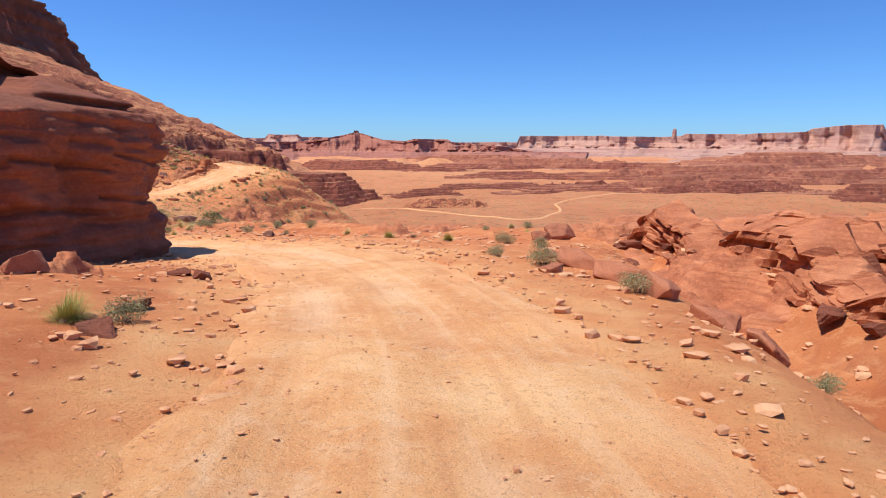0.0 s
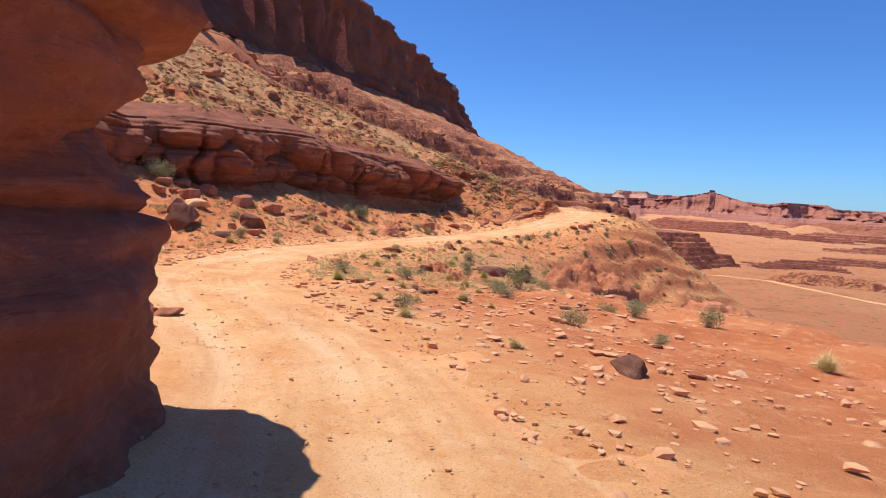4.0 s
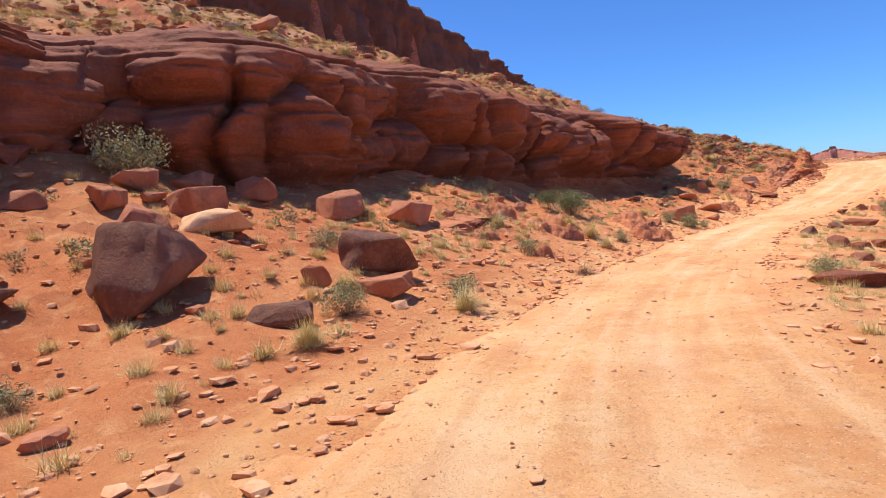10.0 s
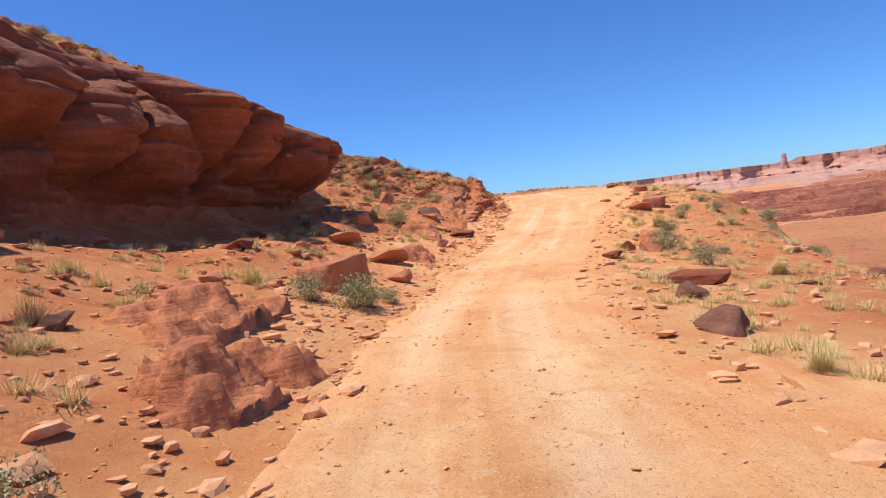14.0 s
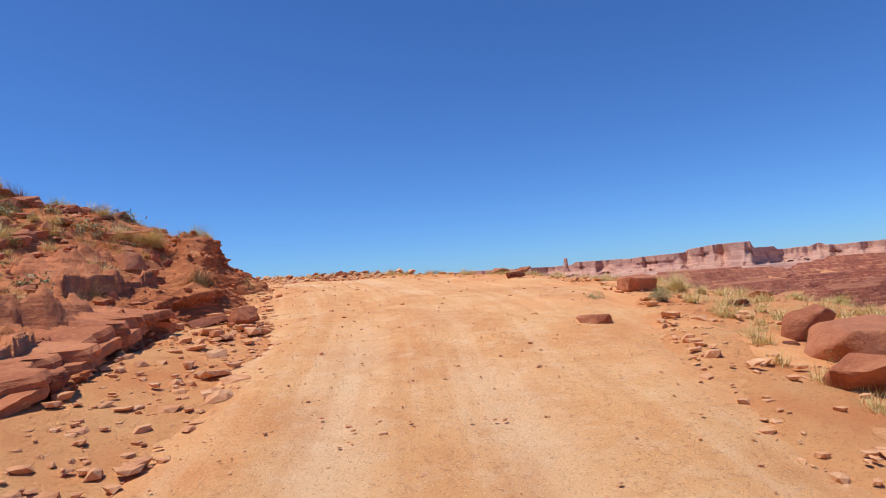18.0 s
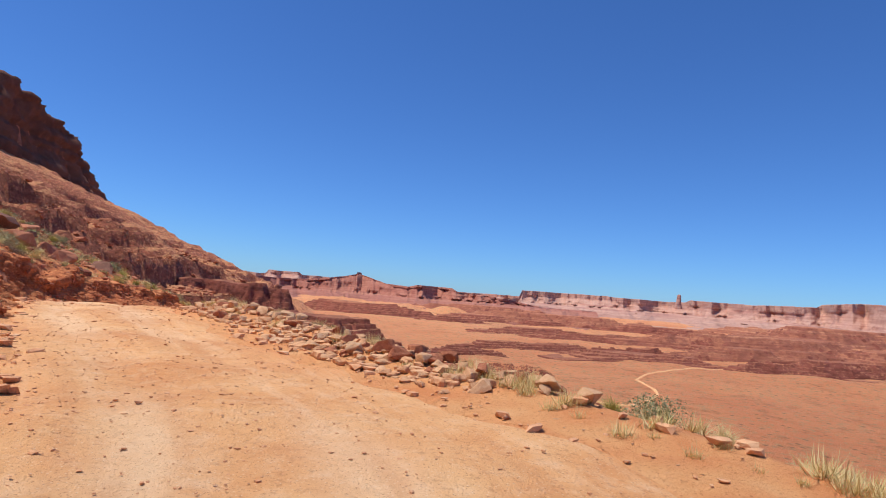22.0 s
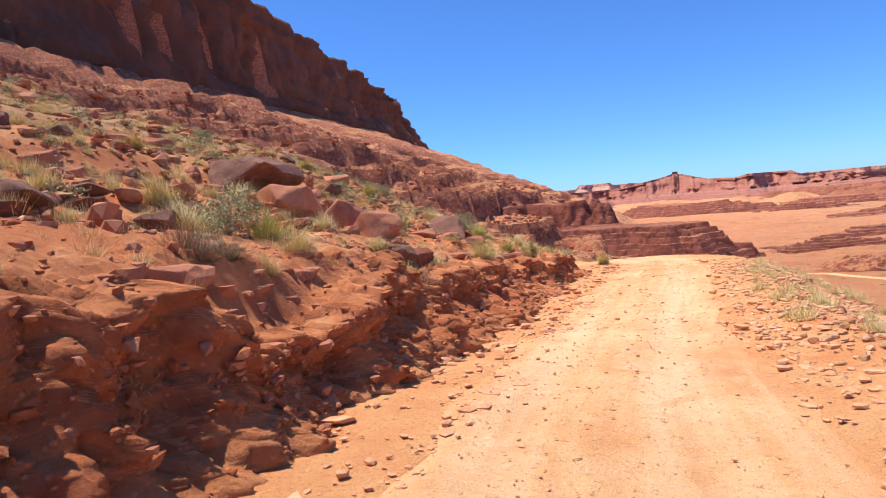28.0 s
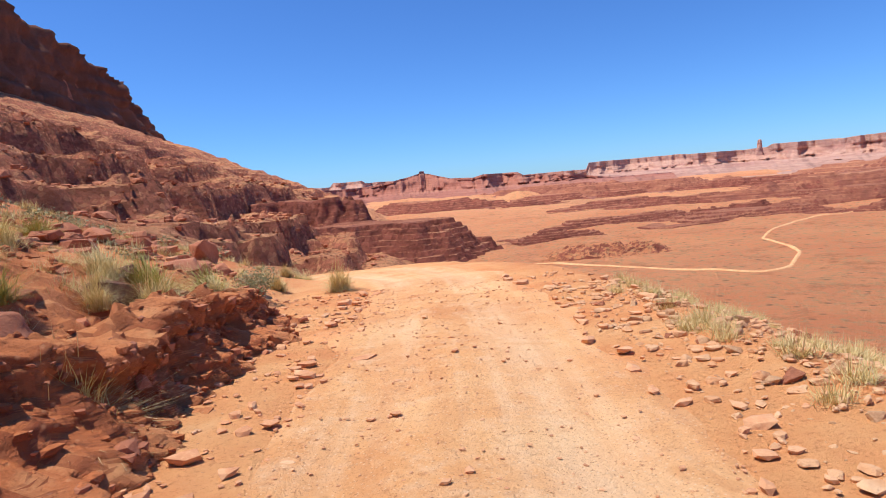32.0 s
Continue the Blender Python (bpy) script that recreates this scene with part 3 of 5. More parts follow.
    for a_ in (-1, 0, 1):
        for b_ in (-1, 0, 1):
            px = iu + a_ + 0.15 + 0.7 * hashed(iu + a_, iw + b_, seed)
            py = iw + b_ + 0.2 + 0.6 * hashed(iu + a_, iw + b_, seed + 1)
            q = np.hypot(u - px, w - py)
            f2 = np.minimum(f2, np.maximum(f1, q))
            f1 = np.minimum(f1, q)
    return np.clip((f2 - f1) * 1.7, 0, 1) ** 0.55


def wall_face(foot, out, low, high, seed, rows=104, back=5.0):
    """A weathered sandstone face: an undercut foot, rounded masses parted by joints, thin ledges that step back at the brow."""
    n = len(foot)
    s = np.r_[0, np.cumsum(np.hypot(*np.diff(foot, axis=0).T))][:, None]
    v = np.linspace(0, 1, rows)[None]
    up = np.clip(v / 0.84, 0, 1)
    z = low[:, None] - 0.7 + (high - low + 0.7)[:, None] * up
    dip = z + 0.025 * s + 0.5 * fbm(s * 0.06, 0 * z, 2, seed)
    late = smooth(36, 46, s)
    sw = s + 0.9 * fbm(s * 0.11, dip * 0.22, 3, seed + 1)
    mass = pillows(sw / 4.6 + 0.0 * z, dip / 3.6 + 0.35 * vnoise(s * 0.12, 0 * z, seed + 2), seed + 3)
    lumps = pillows(sw / 1.75, dip / 1.0 + 0.3 * vnoise(s * 0.3, 0 * z, seed + 4), seed + 5)
    cell = sw / 4.6 - np.floor(sw / 4.6)
    joint = np.exp(-((cell - 0.5 - 0.3 * (hashed(np.floor(sw / 4.6).astype(np.int64), 0 * np.floor(sw).astype(np.int64), seed + 6) - 0.5)) / 0.035) ** 2)
    mid_ = smooth(0.12, 0.34, up) * smooth(0.92, 0.70, up)
    ledge = vnoise(dip * 1.9, s * 0.03 + 0 * z, seed + 7) + 0.7 * vnoise(dip * 4.6, s * 0.07, seed + 8)
    ledge = np.sign(ledge) * np.abs(ledge) ** 0.45
    thin = vnoise(dip * 9.0, s * 0.12, seed + 9)
    brow = smooth(0.70, 0.90, up)
    shade = smooth(38, 48, s) * smooth(80, 68, s)
    lobes = smooth(84, 92, s)
    lift = dip / 1.45 + 0.5 * vnoise(s * 0.10, 0 * z, seed + 17) + hashed(np.floor(sw / 3.1).astype(np.int64), 0 * np.floor(sw).astype(np.int64), seed + 18)
    bed = np.exp(-((lift - np.floor(lift) - 0.5) / 0.05) ** 2)
    foot_cut = smooth(0.36, 0.06, up) * (0.55 + 0.45 * vnoise(s * 0.13, 0 * z, seed + 10))
    o = 0.9 * fbm(s * 0.09, z * 0.12, 2, seed + 11) * late
    o = o + (0.8 + 0.6 * late - 0.7 * shade + 0.7 * lobes) * mid_ * (mass - 0.5) - 0.30 * bed * mid_ + 0.50 * mid_ * (lumps - 0.5) * np.clip(0.35 + vnoise(s * 0.16, dip * 0.3, seed + 16), 0.1, 1) - (0.75 + 0.8 * lobes - 0.3 * shade) * joint * mid_ * late
    o = o + (0.03 + 0.30 * brow + 0.13 * smooth(0.36, 0.12, up)) * ledge + 0.03 * thin * (0.3 + brow)
    o = o + smooth(0.18, 0.55, up) * (2.2 * smooth(36, 48, s) * smooth(98, 84, s) + 1.0 * late) + 1.0 * shade * smooth(0.25, 0.80, up) - 0.6 * shade * smooth(0.4, 0.1, up)
    o = o - 1.35 * foot_cut * late - (0.3 + 0.7 * late) * (1.1 * brow ** 2 + 1.5 * smooth(0.86, 1.0, up) ** 2) * (0.75 + 0.5 * vnoise(s * 0.17, 0 * z, seed + 12))
    o = o + (1 - late) * (0.35 * smooth(0.45, 0.0, up) + 0.25 * smooth(0.45, 0.7, up) - 0.6 * smooth(0.85, 1.0, up) ** 2 + 0.1)
    o = o + 0.17 * fbm(s * 0.9, dip * 1.3, 6, seed + 13, 0.6)
    flat = np.clip((v - 0.84) / 0.16, 0, 1)
    o = o - back * flat
    z = z + 0.30 * flat * back + 0.18 * fbm(s * 0.9, 6 * flat + 0 * s, 3, seed + 14) * smooth(0.0, 0.3, flat)
    fx = foot[:, :1] + out[:, :1] * o
    fy = foot[:, 1:2] + out[:, 1:2] * o
    return np.stack([fx.ravel(), fy.ravel(), z.ravel()], 1), grid_faces(n, rows)[:, ::-1]


keep = slice(10, len(WL) - 8)
v, f = wall_face(WL[keep, :2], WOUT[keep], WL[keep, 2], WL[keep, 3], 50)
wall_rock = new("rock_wall", mesh_of("rock_wall", v, f, ROCK))
tagged(wall_rock, "layered red sandstone wall with bulging overhangs beside the road", "rock wall", kind="structure")


def ledge_face(line, high, layer, block, depth, seed, back=5.0):
    """A low face of broken beds: every bed is parted into blocks that stand out or fall back by themselves."""
    line = np.asarray(line, float)
    g = np.r_[0, np.cumsum(np.hypot(*np.diff(line, axis=0).T))]
    run_ = np.arange(0, g[-1], 0.09)
    p = smoothed(np.stack([np.interp(run_, g, line[:, n]) for n in range(2)], 1), 9)
    w = np.gradient(p, axis=0)
    w /= np.hypot(*w.T)[:, None]
    out = np.stack([-w[:, 1], w[:, 0]], 1)
    low = smoothed(heights(p[:, 0] + out[:, 0] * 1.0, p[:, 1] + out[:, 1] * 1.0)[:, None], 12)[:, 0] - 0.25
    s = run_[:, None] + 0.4 * fbm(run_ * 0.5, run_ * 0, 3, seed)[:, None]
    count = int(high / layer)
    ups = np.concatenate([[n * layer + 0.006, n * layer + 0.5 * layer, (n + 1) * layer - 0.006] for n in range(count)])[None]
    bed = np.repeat(np.arange(count), 3)[None] + 0 * s.astype(np.int64)
    size = block * (0.6 + 0.9 * hashed(bed, 0 * bed, seed + 1))
    cell = np.floor((s + 5.3 * hashed(bed, 0 * bed + 3, seed + 2)) / size).astype(np.int64)
    inside = (s + 5.3 * hashed(bed, 0 * bed + 3, seed + 2)) / size - cell
    crack = np.exp(-((np.minimum(inside, 1 - inside)) / 0.05) ** 2)
    jut = depth * (hashed(cell, bed, seed + 3) - 0.5) + 0.6 * depth * (hashed(bed, 0 * bed + 7, seed + 4) - 0.5)
    mass = fbm(s * 0.35, 0.4 * ups, 3, seed + 5)
    o = jut + 0.5 * depth * mass - 0.30 * crack - 0.16 * ups - 0.9 * smooth(0.75, 1.0, ups / high) ** 2 + 0.05 * fbm(s * 3, ups * 6, 3, seed + 6)
    fall = np.clip(0.78 + 0.45 * fbm(run_ * 0.22, run_ * 0, 3, seed + 7), 0.25, 1.15)[:, None] * np.minimum(1, np.minimum(run_, run_[::-1]) / 2.0)[:, None]
    z = low[:, None] + ups * fall
    bx, by, bz = [], [], []
    for k in range(1, 13):
        f = k / 12
        q = p + out * (o[:, -1] * (1 - f) - back * f)[:, None]
        bx.append(q[:, 0])
        by.append(q[:, 1])
        bz.append(z[:, -1] * (1 - f) + (heights(q[:, 0], q[:, 1]) - 0.1) * f + 0.07 * (1 - f) * fbm(q[:, 0] * 1.5, q[:, 1] * 1.5, 3, seed + 8))
    x = np.concatenate([p[:, :1] + out[:, :1] * o, np.stack(bx, 1)], 1)
    y = np.concatenate([p[:, 1:] + out[:, 1:] * o, np.stack(by, 1)], 1)
    z = np.concatenate([z, np.stack(bz, 1)], 1)
    return mesh_of("rock_shelf", np.stack([x.ravel(), y.ravel(), z.ravel()], 1), grid_faces(len(run_), 3 * count + 12)[:, ::-1], SHELF, flat=True)


for n, (line_, high_) in enumerate((([(17.4, -60), (18.4, -55), (19.0, -50), (19.2, -45), (19.6, -40), (18.4, -36)], 2.5), ([(21.6, -58), (22.4, -52), (22.2, -46), (23.4, -41), (22.8, -36)], 1.9),
                                    ([(26.5, -50), (27.5, -44), (27.0, -38), (24.0, -33.5)], 1.5))):
    tagged(new("rock_shelf", ledge_face(line_, high_, 0.19, 0.75, 0.55, 1300 + 20 * n, 2.4)), "broken beds of red sandstone above a dry gully", "rock ledges", kind="structure")
# Low beds that break out of the slopes beside the road
for n, (line_, high_) in enumerate((([(-29.6, -6.5), (-30.8, -3.0), (-31.6, 0.5), (-31.4, 3.0)], 0.8), ([(-33.4, -8.0), (-34.2, -3.5), (-34.8, 0.0)], 0.9), ([(-32.4, 20.0), (-32.3, 24.0), (-32.0, 28.0)], 0.6), ([(-32.0, 30.0), (-31.4, 35.0), (-31.2, 39.5)], 0.9), ([(-35.0, 8.0), (-35.6, 12.0), (-35.4, 16.0)], 0.6))):
    tagged(new("rock_shelf", ledge_face(line_[::-1], high_, 0.15, 0.6, 0.45, 1400 + 20 * n, 1.6)), "low broken beds of red sandstone on the slope", "rock ledges", kind="structure")


def road_side(t0, t1, extra, step=0.12):
    """Line along the road's left edge between two times."""
    m = (CT >= t0) & (CT <= t1)
    pos = CL[m]
    off = wide_left(CT[m]) + extra
    p = pos[:, :2] + LEFT[m] * off[:, None]
    g = np.r_[0, np.cumsum(np.hypot(*np.diff(p, axis=0).T))]
    r = np.arange(0, g[-1], step)
    cols = [np.interp(r, g, c) for c in (p[:, 0], p[:, 1], pos[:, 2], CT[m], LEFT[m][:, 0], LEFT[m][:, 1])]
    return np.stack(cols, 1)


def earth_bank(t0, t1, seed, rows=58, back=26):
    """A cut in crumbling earth: a skirt of crumbs, a lumpy face, a ragged brow that runs back into the slope."""
    q = road_side(t0, t1, 0.85, 0.07)
    n = len(q)
    s = (np.arange(n) * 0.07)[:, None]
    ends = np.minimum(1, np.minimum(np.arange(n), np.arange(n)[::-1]) / 30.0)
    hgt = np.maximum(bank_height(q[:, 3]) * (1.02 + 0.26 * fbm(s[:, 0] * 0.45, s[:, 0] * 0, 3, seed, 0.6)) * ends, 0.03)[:, None]
    set_in = (0.32 * fbm(s * 0.28, s * 0, 3, seed + 2) + 0.2)
    v = np.linspace(0, 1, rows)[None]
    z = hgt * v
    bays = 0.34 * fbm(s * 0.62, 0 * v, 4, seed + 3, 0.6)
    slump = np.clip(0.55 + 0.9 * vnoise(s * 0.33, 0 * v, seed + 15), 0.15, 1.0)
    skirt = smooth(0.62, 0.0, v) * (0.20 + 0.60 * slump)
    crumbs = pillows(s * 3.6 + 0.5 * fbm(s * 2, z * 2, 2, seed + 5), z * 2.7 + 0.6 * vnoise(s * 2.2, 0 * v, seed + 6), seed + 7) - 0.5
    grit = pillows(s * 9.0 + 0.6 * fbm(s * 5, z * 4, 2, seed + 8), z * 6.5 + 0.7 * vnoise(s * 6, z, seed + 10), seed + 9) - 0.5
    rough_ = np.abs(fbm(s * 1.5, z * 0.9, 5, seed + 12, 0.62)) - 0.35
    fine = fbm(s * 3.6, z * 1.8, 4, seed + 11, 0.62)
    amp = np.minimum(1.0, hgt * 1.2 + 0.15)
    low_part = smooth(0.7, 0.3, v)
    o = -set_in - 0.08 + bays + skirt - 0.42 * hgt * v + amp * (0.24 * rough_ + 0.10 * crumbs * (0.5 + low_part) + 0.05 * grit * (0.7 + low_part) + 0.11 * fine)
    o = o + amp * (0.14 * smooth(0.55, 0.90, v) - 0.10 * np.exp(-((v - 0.50) / 0.16) ** 2)) * (1.3 - slump)
    o = o - 0.30 * smooth(0.90, 1.0, v) ** 2
    out = -q[:, 4:6]
    px, py = q[:, :1] + out[:, :1] * o, q[:, 1:2] + out[:, 1:2] * o
    pz = q[:, 2:3] - 0.12 + z + 0.05 * fine * smooth(0.0, 0.2, v)
    bx, by, bz = [], [], []
    even = smoothed(o[:, -1:], 14)[:, 0]
    level = smoothed(pz[:, -1:], 10)[:, 0]
    for k in range(1, back + 1):
        f = k / back
        dist = even * (1 - f) + (o[:, -1] - even) * max(0.0, 1 - 7 * f) - 4.1 * f ** 1.2
        brow_z = level + (pz[:, -1] - level) * max(0.0, 1 - 5 * f)
        x, y = q[:, 0] + out[:, 0] * dist, q[:, 1] + out[:, 1] * dist
        g = heights(x, y)
        lump = 0.10 * fbm(x * 2.6, y * 2.6, 4, seed + 13, 0.7)
        w = smooth(0.0, 0.5, np.full(n, f))
        bx.append(x)
        by.append(y)
        bz.append(np.maximum(brow_z * (1 - w) + (g + 0.10) * w, g + 0.03) + 0.10 * pillows(x * 3.1, y * 3.1, seed + 17) * (1 - f) + lump * (1 - f) - 0.25 * smooth(0.8, 1.0, np.full(n, f)))
    px = np.concatenate([px, np.stack(bx, 1)], 1)
    py = np.concatenate([py, np.stack(by, 1)], 1)
    pz = np.concatenate([pz, np.stack(bz, 1)], 1)
    return np.stack([px.ravel(), py.ravel(), pz.ravel()], 1), grid_faces(n, rows + back)[:, ::-1], rows + back


bank_points, f, bank_cols = earth_bank(18.2, 36.0, 120, 66)
# dust pales the skirt: loose crumbs, with some of their sunlight painted in
bank = new("road_bank", mesh_of("road_bank", bank_points, f, SOIL, attrs=[("veg", np.zeros(len(bank_points))), ("dust", np.tile(np.r_[np.linspace(0.5, 0, 20), np.zeros(42), np.full(30, 0.1)], len(bank_points) // bank_cols))]))
tagged(bank, "crumbling cut bank of red earth along the road", "bank", kind="structure")

# ---- the mountain ----
CLIFF_LINE = np.array([(-700, -520), (-420, -545), (0, -565), (360, -600), (640, -715), (1000, -800), (1400, -868), (1530, -900), (1640, -1060), (1800, -1400)])


def mountain_height(x, y):
    h = hill_plane(x, y)
    inside = (x < X1 - 3) & (x > X0 + 3) & (y > Y0 + 3) & (y < Y1 - 3)
    away = np.maximum(np.maximum(X0 - x, x - X1), np.maximum(Y0 - y, y - Y1))
    amp = smooth(0, 60, away) * smooth(-42, -20, h)
    h = h + amp * (1 - 0.65 * smooth(450, 1000, y)) * (11 * fbm(x * 0.008, y * 0.008, 5, 201) + 7 * np.abs(fbm(x * 0.016, y * 0.010, 4, 205)))
    for step, lo, hi, sd in ((17.0, 0.66, 0.80, 207), (6.5, 0.68, 0.86, 217)):
        u = (h + 0.28 * step * fbm(x * 0.022, y * 0.022, 4, sd)) / step
        fl = np.floor(u)
        broken = np.clip(0.85 + 1.3 * fbm(x * 0.011 + 5, y * 0.011, 3, sd + 3), 0, 1)
        h = h + amp * broken * ((fl + smooth(lo, hi, u - fl)) - u - 0.2) * step
    h = h + amp * 0.9 * fbm(x * 0.09, y * 0.09, 3, 221)
    xc = np.interp(y, CLIFF_LINE[:, 0], CLIFF_LINE[:, 1]) + 22 * fbm(y * 0.012, x * 0.002, 4, 211)
    back = xc - x
    north = smooth(1640, 1560, y)
    h = h + (np.interp(y, (-650, 700, 1050, 1540), (160, 144, 104, 14)) + 12 * fbm(x * 0.004, y * 0.004, 3, 213)) * smooth(0, 26, back) * north - np.maximum(back - 26, 0) * 0.40 * north
    h = np.where(inside, h - 4, h)
    return h


mx, my = np.meshgrid(np.r_[np.arange(-1350, -450, 9.0), np.arange(-450, 130, 2.4)], np.r_[np.arange(-600, -150, 9.0), np.arange(-150, 640, 2.4), np.arange(640, 2300, 9.0)], indexing="ij")
mz = mountain_height(mx.ravel(), my.ravel())
mountain = new("mountain", mesh_of("mountain", np.stack([mx.ravel(), my.ravel(), mz], 1), grid_faces(*mx.shape), HILL))
tagged(mountain, "tall red mesa slope of talus and ledges", "mountain", kind="structure")
# Vertical cliff band on top of the talus
cy = np.arange(-650, 1600, 4.0)
cx = np.interp(cy, CLIFF_LINE[:, 0], CLIFF_LINE[:, 1])
turn = np.arange(0, 320, 4.0)
cy = np.r_[cy, 1600 + turn * 0.45]
cx = np.r_[cx, np.interp(1598.0, CLIFF_LINE[:, 0], CLIFF_LINE[:, 1]) - turn * 0.9]
s = np.arange(len(cy)) * 4.0
v = np.linspace(0, 1, 30)
rows = []
way2 = np.gradient(np.stack([cx, cy], 1), axis=0)
way2 /= np.hypot(*way2.T)[:, None]
out2 = np.stack([way2[:, 1], -way2[:, 0]], 1)
low = hill_plane(cx, cy) - 14
high = low + 14 + np.interp(cy, (-650, 700, 1050, 1420, 1540, 1700), (190, 175, 136, 82, 24, 10)) + 9 * vnoise(s * 0.012, s * 0, 301) + 5 * fbm(s * 0.05, s * 0, 3, 302)
for k in range(30):
    up = min(v[k] / 0.8, 1)
    z = low + (high - low) * up
    colm = fbm(s * 0.03, z * 0.012, 4, 303) + 0.28 * np.abs(fbm(s * 0.10, z * 0.03, 3, 304))
    lay = vnoise(z * 0.09, s * 0.002, 305) + 0.6 * vnoise(z * 0.23, s * 0.004, 307)
    o = 15 * colm + 6.5 * lay + 20 * (1 - up) * smooth(0.7, 1.0, 1 - up + 0 * s) - 10 * up - 220 * max(0, (v[k] - 0.8) / 0.2)
    rows.append(np.stack([cx + out2[:, 0] * o, cy + out2[:, 1] * o, z], 1))
crag = new("mesa_cliff", mesh_of("mesa_cliff", np.concatenate(rows), grid_faces(30, len(s)), CLIFF))
tagged(crag, "dark red vertical sandstone cliff capping the mountain", "cliff", kind="structure")

# ---- the valley ----
vr = np.r_[np.arange(20, 600, 14.0), np.geomspace(600, 4850, 90)]
va = np.radians(np.r_[np.arange(-60, 75, 0.45)])
rr, aa = np.meshgrid(vr, va, indexing="ij")
vx, vy = (rr * np.sin(aa)).ravel(), (rr * np.cos(aa) - 40).ravel()


def valley_height(x, y):
    away = np.hypot(x, y)
    h = VALLEY_Z + 2.0 * fbm(x * 0.006, y * 0.006, 4, 401) + 1.0 * fbm(x * 0.03, y * 0.03, 3, 402)
    bad = smooth(0.0, 0.5, fbm(x * 0.0021 + 0.6, y * 0.0030, 3, 403) + 0.55 * smooth(150, 700, x) - 0.1) * smooth(420, 700, away) * smooth(2700, 1700, away)
    hump = 12 * np.abs(fbm(x * 0.006, y * 0.004, 4, 404)) + 4
    u = hump / 3.2
    fl = np.floor(u)
    hump = (fl + smooth(0.55, 0.9, u - fl)) * 3.2
    return h + bad * hump, bad


vz, bad = valley_height(vx, vy)
inbox = (vx > X0 + 20) & (vx < X1 - 20) & (vy > Y0 + 20) & (vy < Y1 - 20)
vz = np.where(inbox, vz - 8, vz)
valley = new("valley_floor", mesh_of("valley_floor", np.stack([vx, vy, vz], 1), grid_faces(*rr.shape), VALLEY))
tagged(valley, "wide orange desert valley floor with low scrub", "valley", kind="structure")


def valley_z(x, y):
    return valley_height(np.array([float(x)]), np.array([float(y)]))[0][0]


def terrace(name, label, cxx, cyy, lx, ly, turn_deg, height, step, seed, res, material, tilt=0.0, base=None, ragged=0.30):
    """A stepped nose of ledges: a height field cut into benches, with a ragged outline."""
    u, w = np.meshgrid(np.linspace(-1, 1, int(2 * lx / res)), np.linspace(-1, 1, int(2 * ly / res)), indexing="ij")
    a, b = u.ravel(), w.ravel()
    x, y = a * lx, b * ly
    rag = ragged * fbm(x * 3.2 / lx, y * 3.2 / lx, 5, seed) + 0.10 * fbm(x * 13 / lx, y * 13 / lx, 3, seed + 4)
    q = 1 - np.sqrt(a * a + b * b) + rag * (1 - 0.5 * np.maximum(np.abs(a), np.abs(b)))
    q = q + tilt * (-a)
    h = np.clip(q * 1.5, -0.3, 1.0 + 2 * (ragged - 0.3)) * height
    n = h / step + 0.25 * fbm(x * 2.0 / lx, y * 2.0 / lx, 3, seed + 7)
    fl = np.floor(n)
    h = (fl + smooth(0.72, 0.97, n - fl)) * step + 0.10 * step * fbm(x * 11 / lx, y * 11 / lx, 3, seed + 9)
    lim = np.maximum(np.abs(a), np.abs(b))
    h = np.where(lim > 0.985, h - 0.25 * height - 1.5, h)
    c, sn = math.cos(radians(turn_deg)), math.sin(radians(turn_deg))
    z0 = valley_z(cxx, cyy) if base is None else base
    p = np.stack([cxx + c * x - sn * y, cyy + sn * x + c * y, z0 + h], 1)
    ob = new(name, mesh_of(name, p, grid_faces(*u.shape), material))
    return tagged(ob, label, "rock ledges", kind="structure")


terrace("rock_ledges", "stepped dark red rock ledges jutting over the valley", -116, 458, 104, 62, -8, 25, 3.1, 500, 0.9, LEDGE, 0.55)
terrace("rock_ledges", "upper stepped red rock ledges on the slope", -190, 520, 100, 60, -12, 44, 3.4, 520, 1.2, LEDGE, 0.5)
for n, (cxx, cyy, lx, ly, rot, hh) in enumerate(((420, 900, 260, 70, 20, 14), (720, 1150, 360, 110, 28, 20), (980, 900, 300, 120, 40, 20), (560, 620, 190, 55, 30, 12),
                                                 (1250, 1350, 420, 150, 35, 26), (250, 1300, 300, 80, 5, 14), (-180, 1150, 160, 60, -5, 14), (1000, 1700, 480, 120, 25, 20), (60, 1650, 320, 80, 0, 16), (800, 560, 170, 60, 50, 14), (300, 560, 110, 24, 18, 9), (420, 480, 120, 36, 30, 12), (640, 430, 160, 60, 45, 16), (330, 690, 170, 30, 15, 9), (560, 800, 230, 60, 25, 13))):
    terrace("badland_ledges", "banded red badland ledges in the valley", cxx, cyy, lx, ly, rot, hh * 1.5, hh / 4.5, 560 + 10 * n, max(lx, ly) / 75.0, LEDGE)
more = random.Random(31)
for n in range(26):
    az, far = radians(more.uniform(-3, 44)), more.uniform(380, 1500)
    lx = far * more.uniform(0.06, 0.15)
    terrace("badland_ledges", "banded red badland ledges in the valley", far * math.sin(az), far * math.cos(az), lx, lx * more.uniform(0.18, 0.4), more.uniform(5, 40), far * more.uniform(0.006, 0.012), far * 0.0028, 1600 + 10 * n, lx / 70.0, LEDGE)
terrace("red_knoll", "smooth bare red earth knoll by the ledges", 8, 405, 36, 18, 0, 6, 0.5, 700, 0.8, VALLEY)

